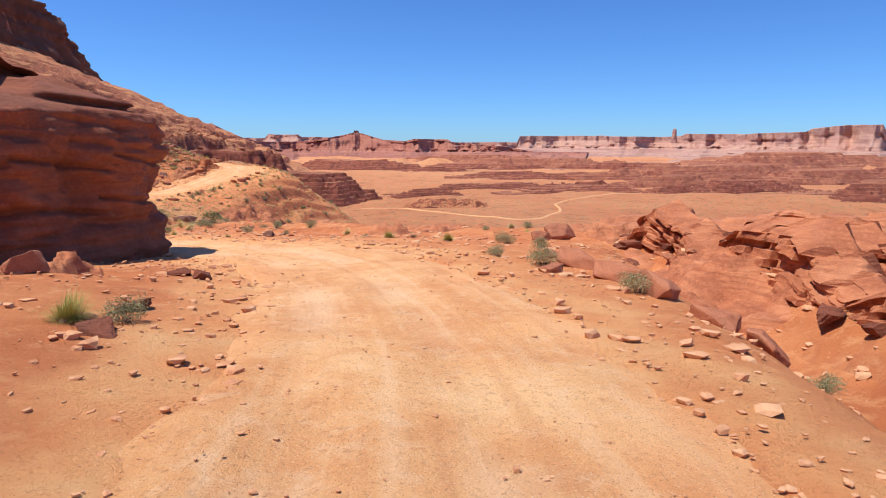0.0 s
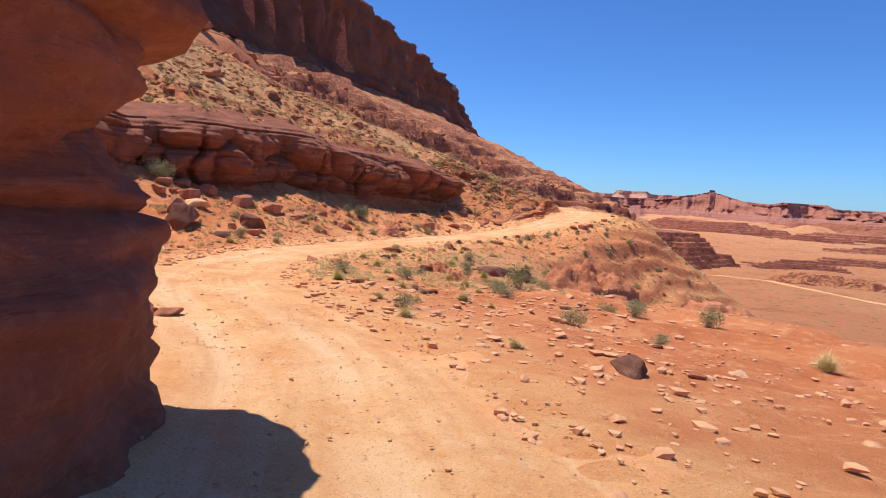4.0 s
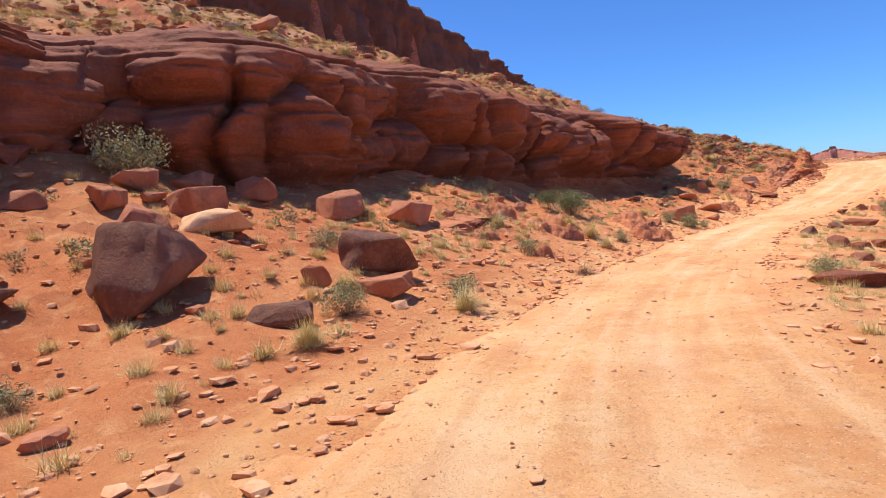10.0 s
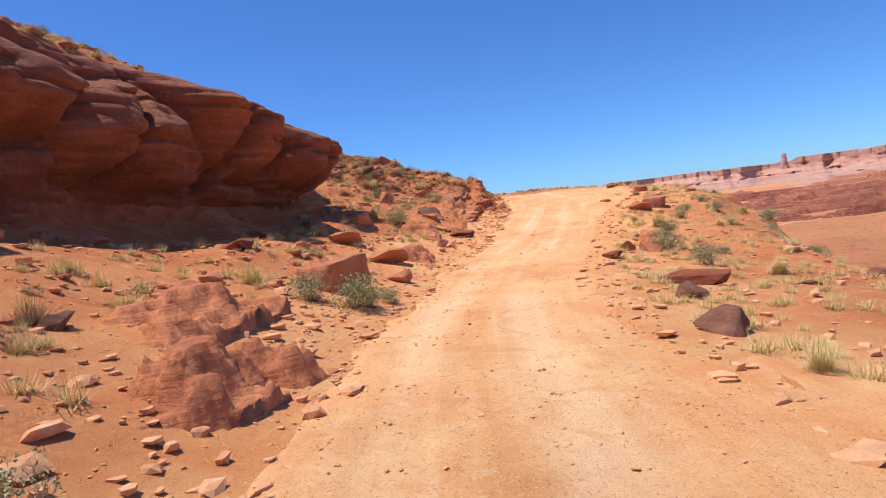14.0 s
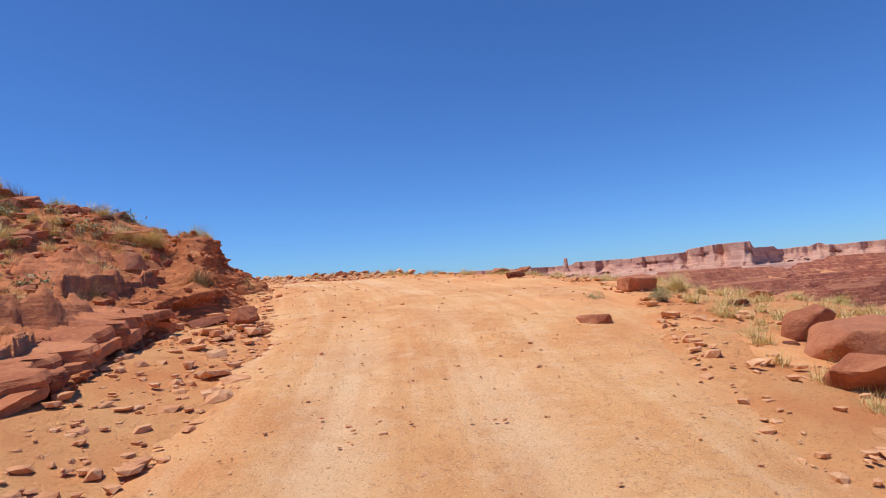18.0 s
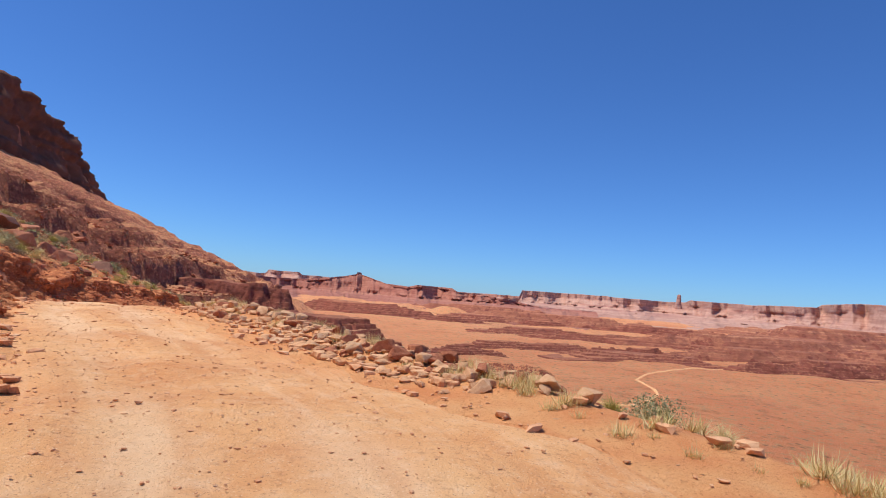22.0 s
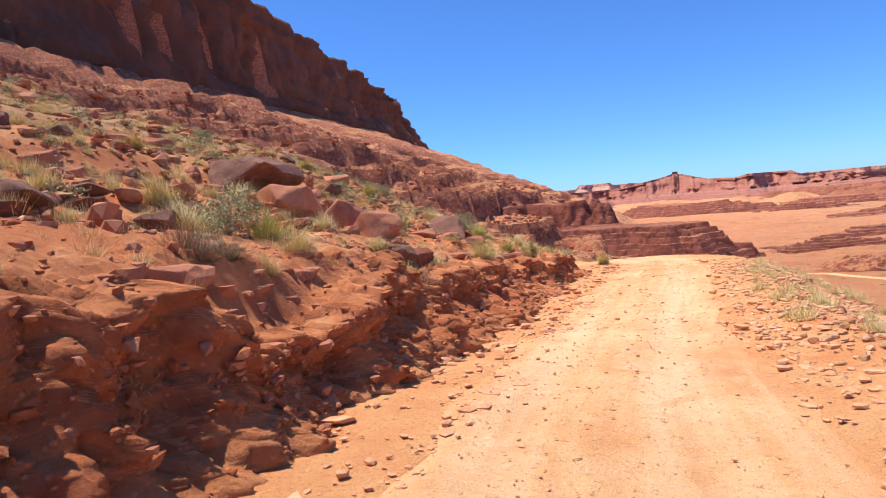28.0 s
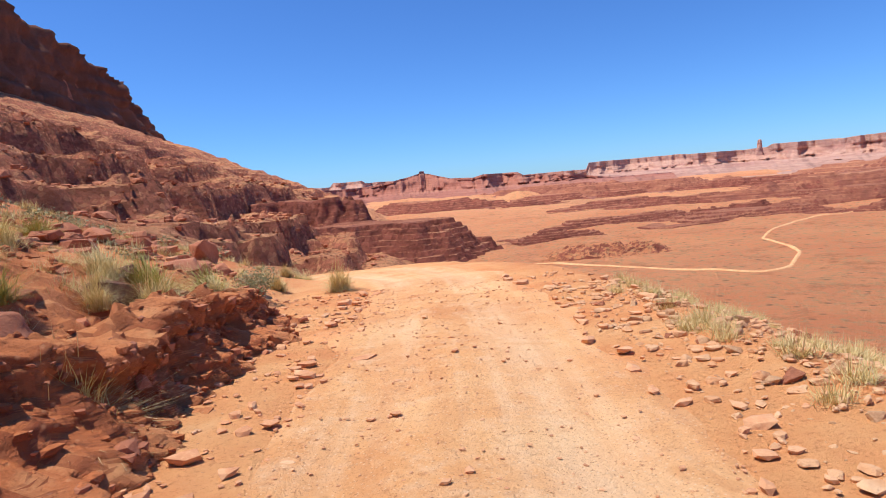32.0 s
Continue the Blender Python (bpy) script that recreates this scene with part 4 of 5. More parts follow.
for n, (cxx, cyy, lx, ly, rot, hh, base) in enumerate(((27, -33, 12, 7, 28, 0.6, 1.5), (23.5, -41, 6, 4, 50, 0.5, 1.8), (33, -41, 9, 6, 20, 0.6, 1.5), (22, -28.5, 9, 4, 35, 0.6, 1.0), (38, -30, 12, 8, 20, 0.7, 0.9), (19.5, -45.5, 4, 2.6, 60, 0.45, 2.1),
                                                       (-4.5, -14.5, 5, 2.6, 60, 1.0, -1.9), (1.5, -19, 6, 3, 40, 0.8, -1.6), (9, -24, 7, 3.4, 20, 0.7, -0.3), (-1.5, -7, 5, 3, 60, 1.0, -3.0), (-9.5, -3, 4.5, 2.4, 80, 0.9, -1.6))):
    terrace("rock_shelf", "thinly layered red sandstone shelf breaking out of the bench", cxx, cyy, lx, ly, rot, hh * 1.25, hh / 3.2, 720 + 10 * n, 0.13, SHELF, base=base - 0.45, ragged=0.62)
for n, (cxx, cyy, lx, ly, rot, hh) in enumerate(((25.0, -49.5, 6.0, 4.2, 70, 1.4), (24.6, -42.0, 4.4, 2.4, 75, 1.2), (18.6, -35.6, 4.0, 1.6, 30, 0.7))):
    terrace("rock_shelf", "thinly layered red sandstone shelf above a dry gully", cxx, cyy, lx, ly, rot, hh, 0.24, 1080 + 10 * n, 0.075, SHELF, base=heights(cxx, cyy)[0] - 0.55, ragged=0.6)
for n, (cxx, cyy, lx, ly, rot) in enumerate(((-33.0, -1.0, 1.9, 0.8, 70), (-31.2, -4.8, 1.6, 0.7, 60), (-33.4, -5.0, 1.9, 0.8, 75), (-36.0, -1.0, 1.9, 0.8, 80), (-34.2, 1.1, 1.9, 0.9, 80), (-31.9, 5.8, 2.4, 1.1, 85), (-33.8, 8.5, 2.6, 1.4, 95), (-34.4, 16.5, 2.6, 1.4, 100), (-32.6, 21.2, 2.0, 1.0, 100), (-33.5, 27.0, 2.4, 1.4, 95),
                                                  (-33.0, 35.5, 2.6, 1.3, 85), (-33.8, 40.0, 3.0, 1.5, 80), (-24.2, 22.0, 2.0, 1.0, 100), (-22.6, 9.0, 2.2, 1.2, 70), (-15.5, -11.5, 2.2, 1.2, 50), (-11.5, -15.5, 2.4, 1.3, 60), (1.8, -49.5, 1.8, 1.0, 80))):
    terrace("rock_shelf", "low broken ledge of red sandstone beside the road", cxx, cyy, lx * 0.8, ly * 0.8, rot, 0.42, 0.13, 860 + 10 * n, 0.05, SHELF, base=heights(cxx, cyy)[0] - 0.22, ragged=0.7)

# Pale trail across the valley floor
tr = np.array([(-60, 392), (-27, 375), (-14, 365), (24, 338), (52, 322), (69, 332), (92, 372), (96, 399), (96, 427), (120, 470), (170, 520), (240, 560)], float)
tg = np.r_[0, np.cumsum(np.hypot(*np.diff(tr, axis=0).T))]
tq = np.arange(0, tg[-1], 3.0)
tp = smoothed(np.stack([np.interp(tq, tg, tr[:, n]) for n in range(2)], 1), 2)
tw = np.gradient(tp, axis=0)
tw /= np.hypot(*tw.T)[:, None]
rows = []
for off in (-1.1, -0.5, 0.5, 1.1):
    p = tp + np.stack([-tw[:, 1], tw[:, 0]], 1) * off
    rows.append(np.stack([p[:, 0], p[:, 1], valley_height(p[:, 0], p[:, 1])[0] + (0.45 if abs(off) < 1 else -0.3)], 1))
trail = new("trail", mesh_of("trail", np.concatenate(rows), grid_faces(4, len(tq))[:, ::-1], ROAD, attrs=[("track", np.full(4 * len(tq), 0.2)), ("verge", np.zeros(4 * len(tq))), ("off", np.repeat((-2.0, -1.0, 1.0, 2.0), len(tq))), ("run", np.tile(tq, 4))]))
tagged(trail, "pale dirt trail winding over the valley floor", "trail", kind="structure")

# Blue ponds far off
for az0, az1, dist, depth in ((5.5, 13.5, 1900, 120), (23.5, 29.0, 1850, 110)):
    a = np.radians(np.linspace(az0, az1, 30))
    e = np.sin(np.linspace(0, np.pi, 30)) ** 0.5
    ring = [np.stack([(dist + k * depth * e) * np.sin(a), (dist + k * depth * e) * np.cos(a), np.full(30, VALLEY_Z + 7.0)], 1) for k in (0, 0.5, 1)]
    pond = new("pond", mesh_of("pond", np.concatenate(ring), grid_faces(3, 30), POND))
    tagged(pond, "flat blue evaporation pond far across the valley", "pond", kind="structure")


def bearing(deg):
    """Bearing of a place on the far rim, drawn in a little towards the east."""
    return np.interp(deg, (-40, -20.8, -8.0, 7.3, 21.3, 37.5, 75), (-41, -21.7, -8.7, 6.8, 20.6, 36.1, 73))


def mesa_range(name, label, az, dist, top, cliff, material, seed, talus=0.45, thick=420, base=VALLEY_Z - 4, reach=0, low=-14.0):
    """A range of mesas seen across the valley: benches, talus, a vertical rim and a flat top, round an arc."""
    deg = np.arange(az[0][0], az[-1][0], 0.05)
    a = np.radians(bearing(deg))
    el = np.interp(deg, [p[0] for p in az], [p[1] for p in az])
    d0 = np.interp(deg, [p[0] for p in dist], [p[1] for p in dist]) + 170 * fbm(deg * 0.35, deg * 0, 4, seed)
    zt = 3 + d0 * np.tan(np.radians(el)) + top * fbm(deg * 1.2, deg * 0, 3, seed + 2)
    rim = np.minimum(cliff, np.maximum(zt - base, 5) * 0.5)
    rows = []
    for k in range(reach):
        f = k / reach
        edge = d0 * (0.42 + 0.50 * f) + 130 * fbm(deg * 0.5 + 3 * f, deg * 0 + 0.7 * k, 5, seed + 40)
        z = base + 2 + (low - base) * f ** 1.3
        rows += [(z, edge), (z + 0.75 * (low - base) / reach, edge + 14)]
    base = np.full(deg.shape, float(base)) if not reach else np.full(deg.shape, float(low))
    for k, (f, g) in enumerate(((0, 1.0), (0.10, 0.90), (0.14, 0.76), (0.22, 0.70), (0.32, 0.58), (0.37, 0.46), (0.48, 0.40), (0.60, 0.28), (0.68, 0.24), (0.85, 0.12), (1.0, 0.02))):
        z = base + (zt - rim - base) * f
        d = d0 - g * (zt - rim - base) / talus - 40 * g * fbm(deg * 2.2, deg * 0 + k * 0.2, 4, seed + 5)
        rows.append((z, d))
    butt = 22 * fbm(deg * 1.1, deg * 0, 4, seed + 7)
    for f in (0.12, 0.35, 0.36, 0.7, 0.9, 1.0):
        rows.append((zt - rim + rim * f, d0 + 6 * f + butt + 3 * vnoise(deg * 5, deg * 0 + f * 4, seed + 9)))
    rows.append((zt - 2, d0 + thick))
    rows.append((zt * 0 - 50, d0 + thick + 60))
    pts = np.concatenate([np.stack([d * np.sin(a), d * np.cos(a), z + 0 * d], 1) for z, d in rows])
    ob = new(name, mesh_of(name, pts, grid_faces(len(rows), len(a)), material))
    return tagged(ob, label, "mesa", kind="structure")


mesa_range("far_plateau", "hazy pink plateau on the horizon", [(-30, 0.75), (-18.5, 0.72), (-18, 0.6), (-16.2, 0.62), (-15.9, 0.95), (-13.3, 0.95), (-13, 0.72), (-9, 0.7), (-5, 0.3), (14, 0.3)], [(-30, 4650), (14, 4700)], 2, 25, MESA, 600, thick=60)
mesa_range("far_mesa", "hazy pink flat-topped mesa with a vertical rim", [(4.6, -0.4), (6.6, 0.05), (7.0, 0.15), (7.3, 0.88), (15, 0.93), (16, 0.86), (20.2, 0.80), (21.8, 0.85), (22.3, 1.08), (27, 1.02), (32, 1.2), (32.4, 1.45), (34.5, 1.66), (37.4, 1.72), (37.7, 1.15), (39.3, 1.1), (39.6, 0.85), (42, 0.95), (42.6, 1.15), (43.2, 0.9), (48, 0.95), (60, 1.2), (75, 1.4)],
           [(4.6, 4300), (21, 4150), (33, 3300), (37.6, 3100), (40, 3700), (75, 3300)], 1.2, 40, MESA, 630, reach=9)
mesa_range("red_range", "dark red layered range of low mesas", [(-34, 0.9), (-24, 1.35), (-21.2, 1.7), (-20.8, 1.95), (-20.2, 1.6), (-18.4, 0.75), (-17.0, 0.3), (-13, 0.35), (-11.2, 0.6), (-9.0, 1.0), (-8.25, 1.2), (-8.2, 1.38), (-7.8, 1.38), (-7.75, 1.18), (-6.9, 0.95), (-5.4, 0.5), (-3.5, 0.42), (-2.6, 0.62), (0.6, 0.58), (1.2, 0.25), (3, 0.15), (6, -0.1), (9, -0.6), (14, -0.9)],
           [(-34, 2300), (-20, 2400), (-14, 3000), (-4, 2900), (1, 2750), (14, 3100)], 1.0, 11, REDMESA, 660, reach=6, low=-26.0)


def rock_spire(az, dist, width, top_el):
    """A lone tower of sandstone on the mesa rim."""
    a = radians(az)
    c = Vector((dist * math.sin(a), dist * math.cos(a), 0))
    zt, zb = 3 + dist * math.tan(radians(top_el)), 20.0
    n, k = 18, 12
    rows = []
    for j in range(k):
        f = j / (k - 1)
        wd = width * (0.66 + 0.55 * (1 - f) ** 2 - 0.10 * f) * (0.75 if j == k - 1 else 1)
        th = np.linspace(0, 2 * np.pi, n, endpoint=False)
        r = wd * (1 + 0.18 * vnoise(np.cos(th) * 1.7 + 4, np.sin(th) * 1.7 + f * 3, 801))
        rows.append(np.stack([c.x + r * np.cos(th), c.y + r * np.sin(th), np.full(n, zb + (zt - zb) * f)], 1))
    pts = np.concatenate(rows + [np.array([[c.x, c.y, zt + 2]])])
    fc = [(j * n + i, j * n + (i + 1) % n, (j + 1) * n + (i + 1) % n, (j + 1) * n + i) for j in range(k - 1) for i in range(n)]
    fc += [((k - 1) * n + i, (k - 1) * n + (i + 1) % n, k * n, k * n) for i in range(n)]
    me = bpy.data.meshes.new("rock_spire")
    me.from_pydata([tuple(p) for p in pts], [], [tuple(dict.fromkeys(q)) for q in fc])
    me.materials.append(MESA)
    return tagged(new("rock_spire", me), "lone hazy pink sandstone tower on the mesa rim", "rock tower")


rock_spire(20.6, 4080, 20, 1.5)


# ---- loose rocks ----
def rock_arrays(seed, sub=2, angular=9, rough=0.06, flat=1.0):
    """A broken block: the meeting of random planes, weathered a little."""
    rng = np.random.default_rng(seed)
    bm = bmesh.new()
    bmesh.ops.create_icosphere(bm, subdivisions=sub, radius=1)
    v = np.array([q.co[:] for q in bm.verts])
    f = np.array([[q.index for q in face.verts] for face in bm.faces])
    bm.free()
    nrm = rng.normal(size=(angular, 3))
    nrm = np.concatenate([nrm, [[0, 0, 1], [0, 0, -1]]])
    nrm /= np.linalg.norm(nrm, axis=1)[:, None]
    hgt = np.r_[rng.uniform(0.36, 0.80, angular), 0.55, 0.55]
    dots = v @ nrm.T
    r = np.min(np.where(dots > 0.05, hgt / np.maximum(dots, 0.05), 9), axis=1)
    r = np.minimum(r, 1.15)
    r = r * (1 + rough * fbm(v[:, 0] * 2.5 + seed, v[:, 1] * 2.5 + v[:, 2] * 1.7, 4, seed))
    v = v * r[:, None]
    v[:, 2] *= flat
    return v, f


def rock_mesh(seed, material, cuts=3, corners=13, rough=0.05, flat=0.8):
    """A broken block: flat faces, worn edges, a little relief."""
    rng = np.random.default_rng(seed)
    p = rng.normal(size=(corners, 3))
    p /= np.linalg.norm(p, axis=1)[:, None]
    p = np.sign(p) * np.abs(p) ** 0.7
    p /= np.maximum(1.0, np.abs(p).max(1))[:, None]
    p *= rng.uniform(0.72, 1.0, (corners, 1)) * np.array([1.0, 0.95, 0.85])
    bm = bmesh.new()
    for q in p:
        bm.verts.new(q)
    hull = bmesh.ops.convex_hull(bm, input=bm.verts)
    bmesh.ops.delete(bm, geom=list({g for g in hull["geom_interior"] + hull["geom_unused"] if isinstance(g, bmesh.types.BMVert)}), context="VERTS")
    bmesh.ops.dissolve_limit(bm, angle_limit=radians(16), verts=bm.verts, edges=bm.edges)
    bmesh.ops.bevel(bm, geom=bm.edges[:], offset=0.07, segments=2, profile=0.6, affect="EDGES", clamp_overlap=True)
    bmesh.ops.triangulate(bm, faces=bm.faces)
    for n in range(cuts):
        longs = [e for e in bm.edges if e.calc_length() > 0.42 / 1.7 ** n]
        bmesh.ops.subdivide_edges(bm, edges=longs, cuts=1)
        bmesh.ops.triangulate(bm, faces=bm.faces)
    v = np.array([q.co[:] for q in bm.verts])
    bm.faces.ensure_lookup_table()
    bm.verts.index_update()
    f = np.array([[q.index for q in face.verts] for face in bm.faces])
    bm.free()
    r = 1 + rough * fbm(v[:, 0] * 2.1 + seed, v[:, 1] * 2.1 + v[:, 2] * 1.5, 5, seed, 0.55) + 0.4 * rough * np.round(2 * vnoise(v[:, 2] * 4.0 + seed, v[:, 0] * 0.8, seed + 3)) / 2
    v = v * r[:, None]
    v[:, 2] *= flat
    me = mesh_of("boulder", v, f, material)
    me.set_sharp_from_angle(angle=radians(32))
    return me


ROCKS = {
    "block": [rock_mesh(n, BOULDER, 3, 13, 0.05, 0.85) for n in range(6)],
    "round": [rock_mesh(20 + n, BOULDER, 3, 30, 0.05, 0.9) for n in range(4)],
    "slab": [rock_mesh(30 + n, SLAB, 3, 12, 0.04, 0.36) for n in range(5)],
    "red": [rock_mesh(40 + n, ROCK, 3, 14, 0.08, 0.62) for n in range(6)],
    "dark": [rock_mesh(50 + n, VARNISH, 3, 14, 0.07, 0.75) for n in range(5)],
    "pale": [rock_mesh(60 + n, SLAB, 1, 12, 0.05, 0.72) for n in range(7)],
}
ROCK_WORDS = {"block": "weathered reddish-brown sandstone boulder on the slope", "round": "rounded brown sandstone boulder beside the road",
              "slab": "pale flat sandstone slab lying on red soil", "red": "layered red sandstone block half buried in soil",
              "dark": "dark varnished sandstone boulder among dry grass", "pale": "pale broken rock in the roadside rubble"}
rng = random.Random(7)


def boulder(kind, x, y, size, sy=1.0, sz=1.0, turn=None, tip=0.0, sink=0.25, z=None, group="", name=""):
    me = rng.choice(ROCKS[kind])
    ob = new(name or {"pale": "rubble_rock", "slab": "stone_slab"}.get(kind, "boulder"), me)
    g = heights(x, y)[0] if z is None else z
    top = max(q[2] for q in me_bounds(me))
    turn = rng.uniform(0, 360) if turn is None else turn
    ob.matrix_world = pose(x, y, g + size * sz * top * (1 - 2 * sink), rng.uniform(-8, 8) + tip, rng.uniform(-8, 8), turn) @ Matrix.Diagonal((size, size * sy, size * sz, 1))
    return tagged(ob, ROCK_WORDS[kind], "rock", group)


bounds_kept = {}


def me_bounds(me):
    if me.name not in bounds_kept:
        co = np.empty(len(me.vertices) * 3, np.float32)
        me.vertices.foreach_get("co", co)
        co = co.reshape(-1, 3)
        bounds_kept[me.name] = (co.min(0), co.max(0))
    return bounds_kept[me.name]


def beside(t, d):
    """A place d metres left of the drive's line at time t."""
    i = int(np.argmin(np.abs(CT - t)))
    return CL[i, 0] + LEFT[i, 0] * d, CL[i, 1] + LEFT[i, 1] * d


# Boulders that the drive passes: kind, x, y, size, sy, sz
for row in (
        ("round", -33.1, 13.8, 0.95, 0.95, 1.0), ("dark", -30.8, -12.0, 1.1, 0.85, 1.15), ("round", -29.5, -13.0, 0.8, 0.6, 0.55), ("block", -30.3, -14.0, 0.4, 0.3, 1.3),
        ("dark", -32.0, -16.8, 1.45, 0.85, 1.2), ("block", -33.9, -16.0, 1.1, 0.8, 1.1), ("round", -36.0, -13.4, 0.9, 0.8, 0.9), ("block", -36.6, -15.4, 0.7, 0.8, 0.9),
        ("slab", -34.4, -13.8, 1.2, 0.9, 1.3), ("block", -37.6, -17.0, 0.7, 0.8, 0.9), ("round", -36.2, -8.4, 1.0, 0.9, 0.9), ("round", -35.0, -6.2, 1.25, 0.6, 0.7), ("block", -39.2, -12.0, 0.9, 0.8, 0.9), ("block", -38.4, -14.0, 0.8, 0.9, 0.9), ("block", -37.6, -10.6, 0.9, 0.7, 1.0), ("red", -40.2, -16.6, 1.0, 0.8, 0.8), ("slab", -36.8, -24.6, 0.6, 0.7, 1.6),
        ("slab", -28.2, -21.0, 0.62, 0.6, 0.95),
        ("dark", -13.8, -7.0, 1.3, 0.8, 0.7), ("dark", -12.6, -5.2, 1.0, 0.8, 0.7), ("block", -18.6, -18.2, 0.42, 1, 0.9), ("block", -17.8, -17.1, 0.45, 1, 1.1), ("dark", -15.4, -12.2, 0.5, 1, 0.9),
        ("red", -24.0, 3.9, 0.6, 0.7, 0.9), ("red", -23.2, 3.3, 0.6, 0.8, 0.9), ("dark", -25.6, 8.2, 0.5, 0.8, 0.9), ("red", -22.6, 4.6, 0.7, 0.8, 0.8), ("dark", -25.2, 11.8, 0.45, 0.8, 0.9), ("red", -22.3, -6.4, 0.9, 0.6, 0.6),
        ("round", -21.9, 32.4, 0.75, 0.9, 0.95), ("red", -25.8, 18.6, 0.5, 0.6, 0.7), ("block", -25.1, 20.3, 0.4, 0.7, 1.0), ("block", -24.4, 20.2, 0.55, 0.7, 0.95), ("red", -24.6, 14.2, 0.9, 0.6, 0.7), ("block", -22.8, 31.4, 0.62, 0.7, 1.0), ("block", -21.6, 33.8, 0.6, 0.8, 0.9),
        ("red", -31.5, 27.6, 0.8, 0.7, 0.5), ("block", -32.0, 24.3, 0.32, 0.8, 1.2), ("block", -33.3, 29.6, 0.6, 0.8, 0.8), ("dark", -33.6, 30.9, 1.05, 0.7, 0.7), ("block", -32.2, 16.8, 0.5, 0.9, 0.9), ("block", -33.2, 19.6, 0.8, 0.8, 0.8),
        ("block", -36.0, 26.2, 0.95, 0.8, 0.8), ("block", -36.4, 33.0, 1.0, 0.7, 0.7), ("red", -31.8, 33.4, 0.8, 0.5, 0.5), ("block", -35.2, 21.4, 0.7, 0.8, 0.8), ("red", -30.9, 38.8, 0.55, 0.8, 0.5), ("block", -32.0, 36.2, 0.6, 0.8, 0.8),
        ("round", -24.0, 35.7, 0.42, 0.9, 0.9), ("red", -23.6, 39.0, 0.3, 0.7, 0.7), ("red", -23.7, 37.8, 0.35, 0.7, 0.7), ("red", -22.4, 45.8, 0.45, 0.6, 0.7), ("block", -21.9, 49.6, 0.45, 0.8, 1.3), ("block", -37.4, 57.0, 0.3, 0.7, 1.1),
        ("dark", -33.3, 48.4, 0.5, 0.7, 1.0), ("red", -32.3, 46.9, 0.4, 0.7, 0.9),
        ("red", 5.0, -48.4, 0.4, 0.8, 0.9), ("red", 4.3, -48.0, 0.45, 0.8, 0.6), ("red", 5.6, -52.6, 0.4, 0.8, 0.6), ("red", 6.1, -54.4, 0.5, 0.8, 0.5), ("block", 2.0, -50.0, 0.5, 0.6, 1.0),
        ("red", -9.8, -32.9, 0.8, 0.8, 0.9), ("red", -9.0, -33.2, 0.6, 0.8, 0.9), ("block", -8.4, -32.9, 0.5, 0.8, 0.9), ("red", -11.0, -33.4, 0.8, 0.8, 1.0), ("block", -10.4, -32.3, 0.35, 0.8, 0.9), ("slab", -27.2, -21.0, 0.8, 0.7, 0.8), ("round", -30.2, 38.6, 0.42, 0.8, 0.8), ("round", -21.4, 39.1, 0.5, 0.9, 0.9), ("block", -8.2, -36.2, 1.0, 0.9, 0.9), ("block", -6.8, -35.0, 0.7, 0.7, 1.0), ("block", -7.6, -34.2, 0.6, 0.8, 1.1), ("block", -9.6, -34.8, 0.8, 1, 0.8),
        ("dark", -53.0, 76.4, 1.9, 0.9, 0.75), ("round", -49.5, 74.0, 1.1, 0.8, 0.75), ("block", -48.2, 75.6, 0.9, 0.8, 1.0), ("dark", -48.8, 80.6, 1.0, 0.8, 0.9), ("dark", -57.9, 66.0, 0.9, 0.8, 0.9),
        ("block", -53.6, 63.4, 1.1, 0.8, 0.9), ("dark", -50.8, 65.0, 1.0, 0.8, 0.9), ("block", -50.2, 91.5, 0.8, 0.5, 0.9), ("dark", -47.6, 60.4, 1.5, 0.9, 0.9), ("dark", -45.6, 58.8, 1.3, 0.8, 0.9),
        ("block", -44.4, 71.6, 0.34, 0.9, 0.9), ("block", -43.9, 68.4, 0.3, 0.8, 0.9), ("block", -40.7, 59.4, 0.42, 0.8, 0.8), ("dark", -35.5, 83.9, 0.7, 0.8, 0.9), ("block", -43.2, 64.2, 0.8, 0.8, 1.0),
        ("block", -58.9, 4.9, 1.6, 0.8, 0.9), ("dark", -52.0, -2.0, 1.1, 0.8, 0.9), ("dark", -56.0, 12.0, 1.2, 0.8, 0.8), ("dark", -41.8, 28.1, 1.2, 0.8, 0.7), ("red", -44.2, 39.7, 1.6, 0.8, 0.8),
        ("dark", -42.6, 50.3, 0.9, 0.8, 0.8), ("dark", -41.0, 46.0, 0.8, 0.8, 0.8)):
    boulder(*row)

# Tilted slabs along the rim of the gully beside the start of the drive
for x, y, size, sy, sz, turn, tip in ((14.5, -46.2, 1.0, 0.5, 0.6, 110, 14), (15.1, -48.2, 1.05, 0.5, 0.6, 115, 16), (15.3, -50.2, 0.8, 0.55, 0.7, 105, 18), (15.8, -51.6, 0.75, 0.5, 0.9, 100, 22), (16.1, -53.0, 0.6, 0.6, 0.8, 90, 20), (14.2, -44.0, 0.7, 0.55, 0.5, 100, 8),
                                      (15.9, -36.0, 0.95, 0.7, 0.9, 40, 12), (14.9, -37.0, 0.6, 0.6, 0.9, 30, 20), (13.6, -47.4, 0.45, 0.7, 0.6, 20, 5), (16.8, -55.4, 0.6, 0.6, 0.7, 80, 15)):
    boulder("block", x, y, size, sy, sz, turn=turn, tip=tip, sink=0.32, group="tilted slabs on the gully rim", name="rim_slab")
# Broken sandstone shelf beyond the gully
for n in range(190):
    u = rng.random()
    x = 18.2 + 12 * u ** 1.4 + rng.uniform(-0.8, 1.4)
    y = rng.uniform(-56, -34)
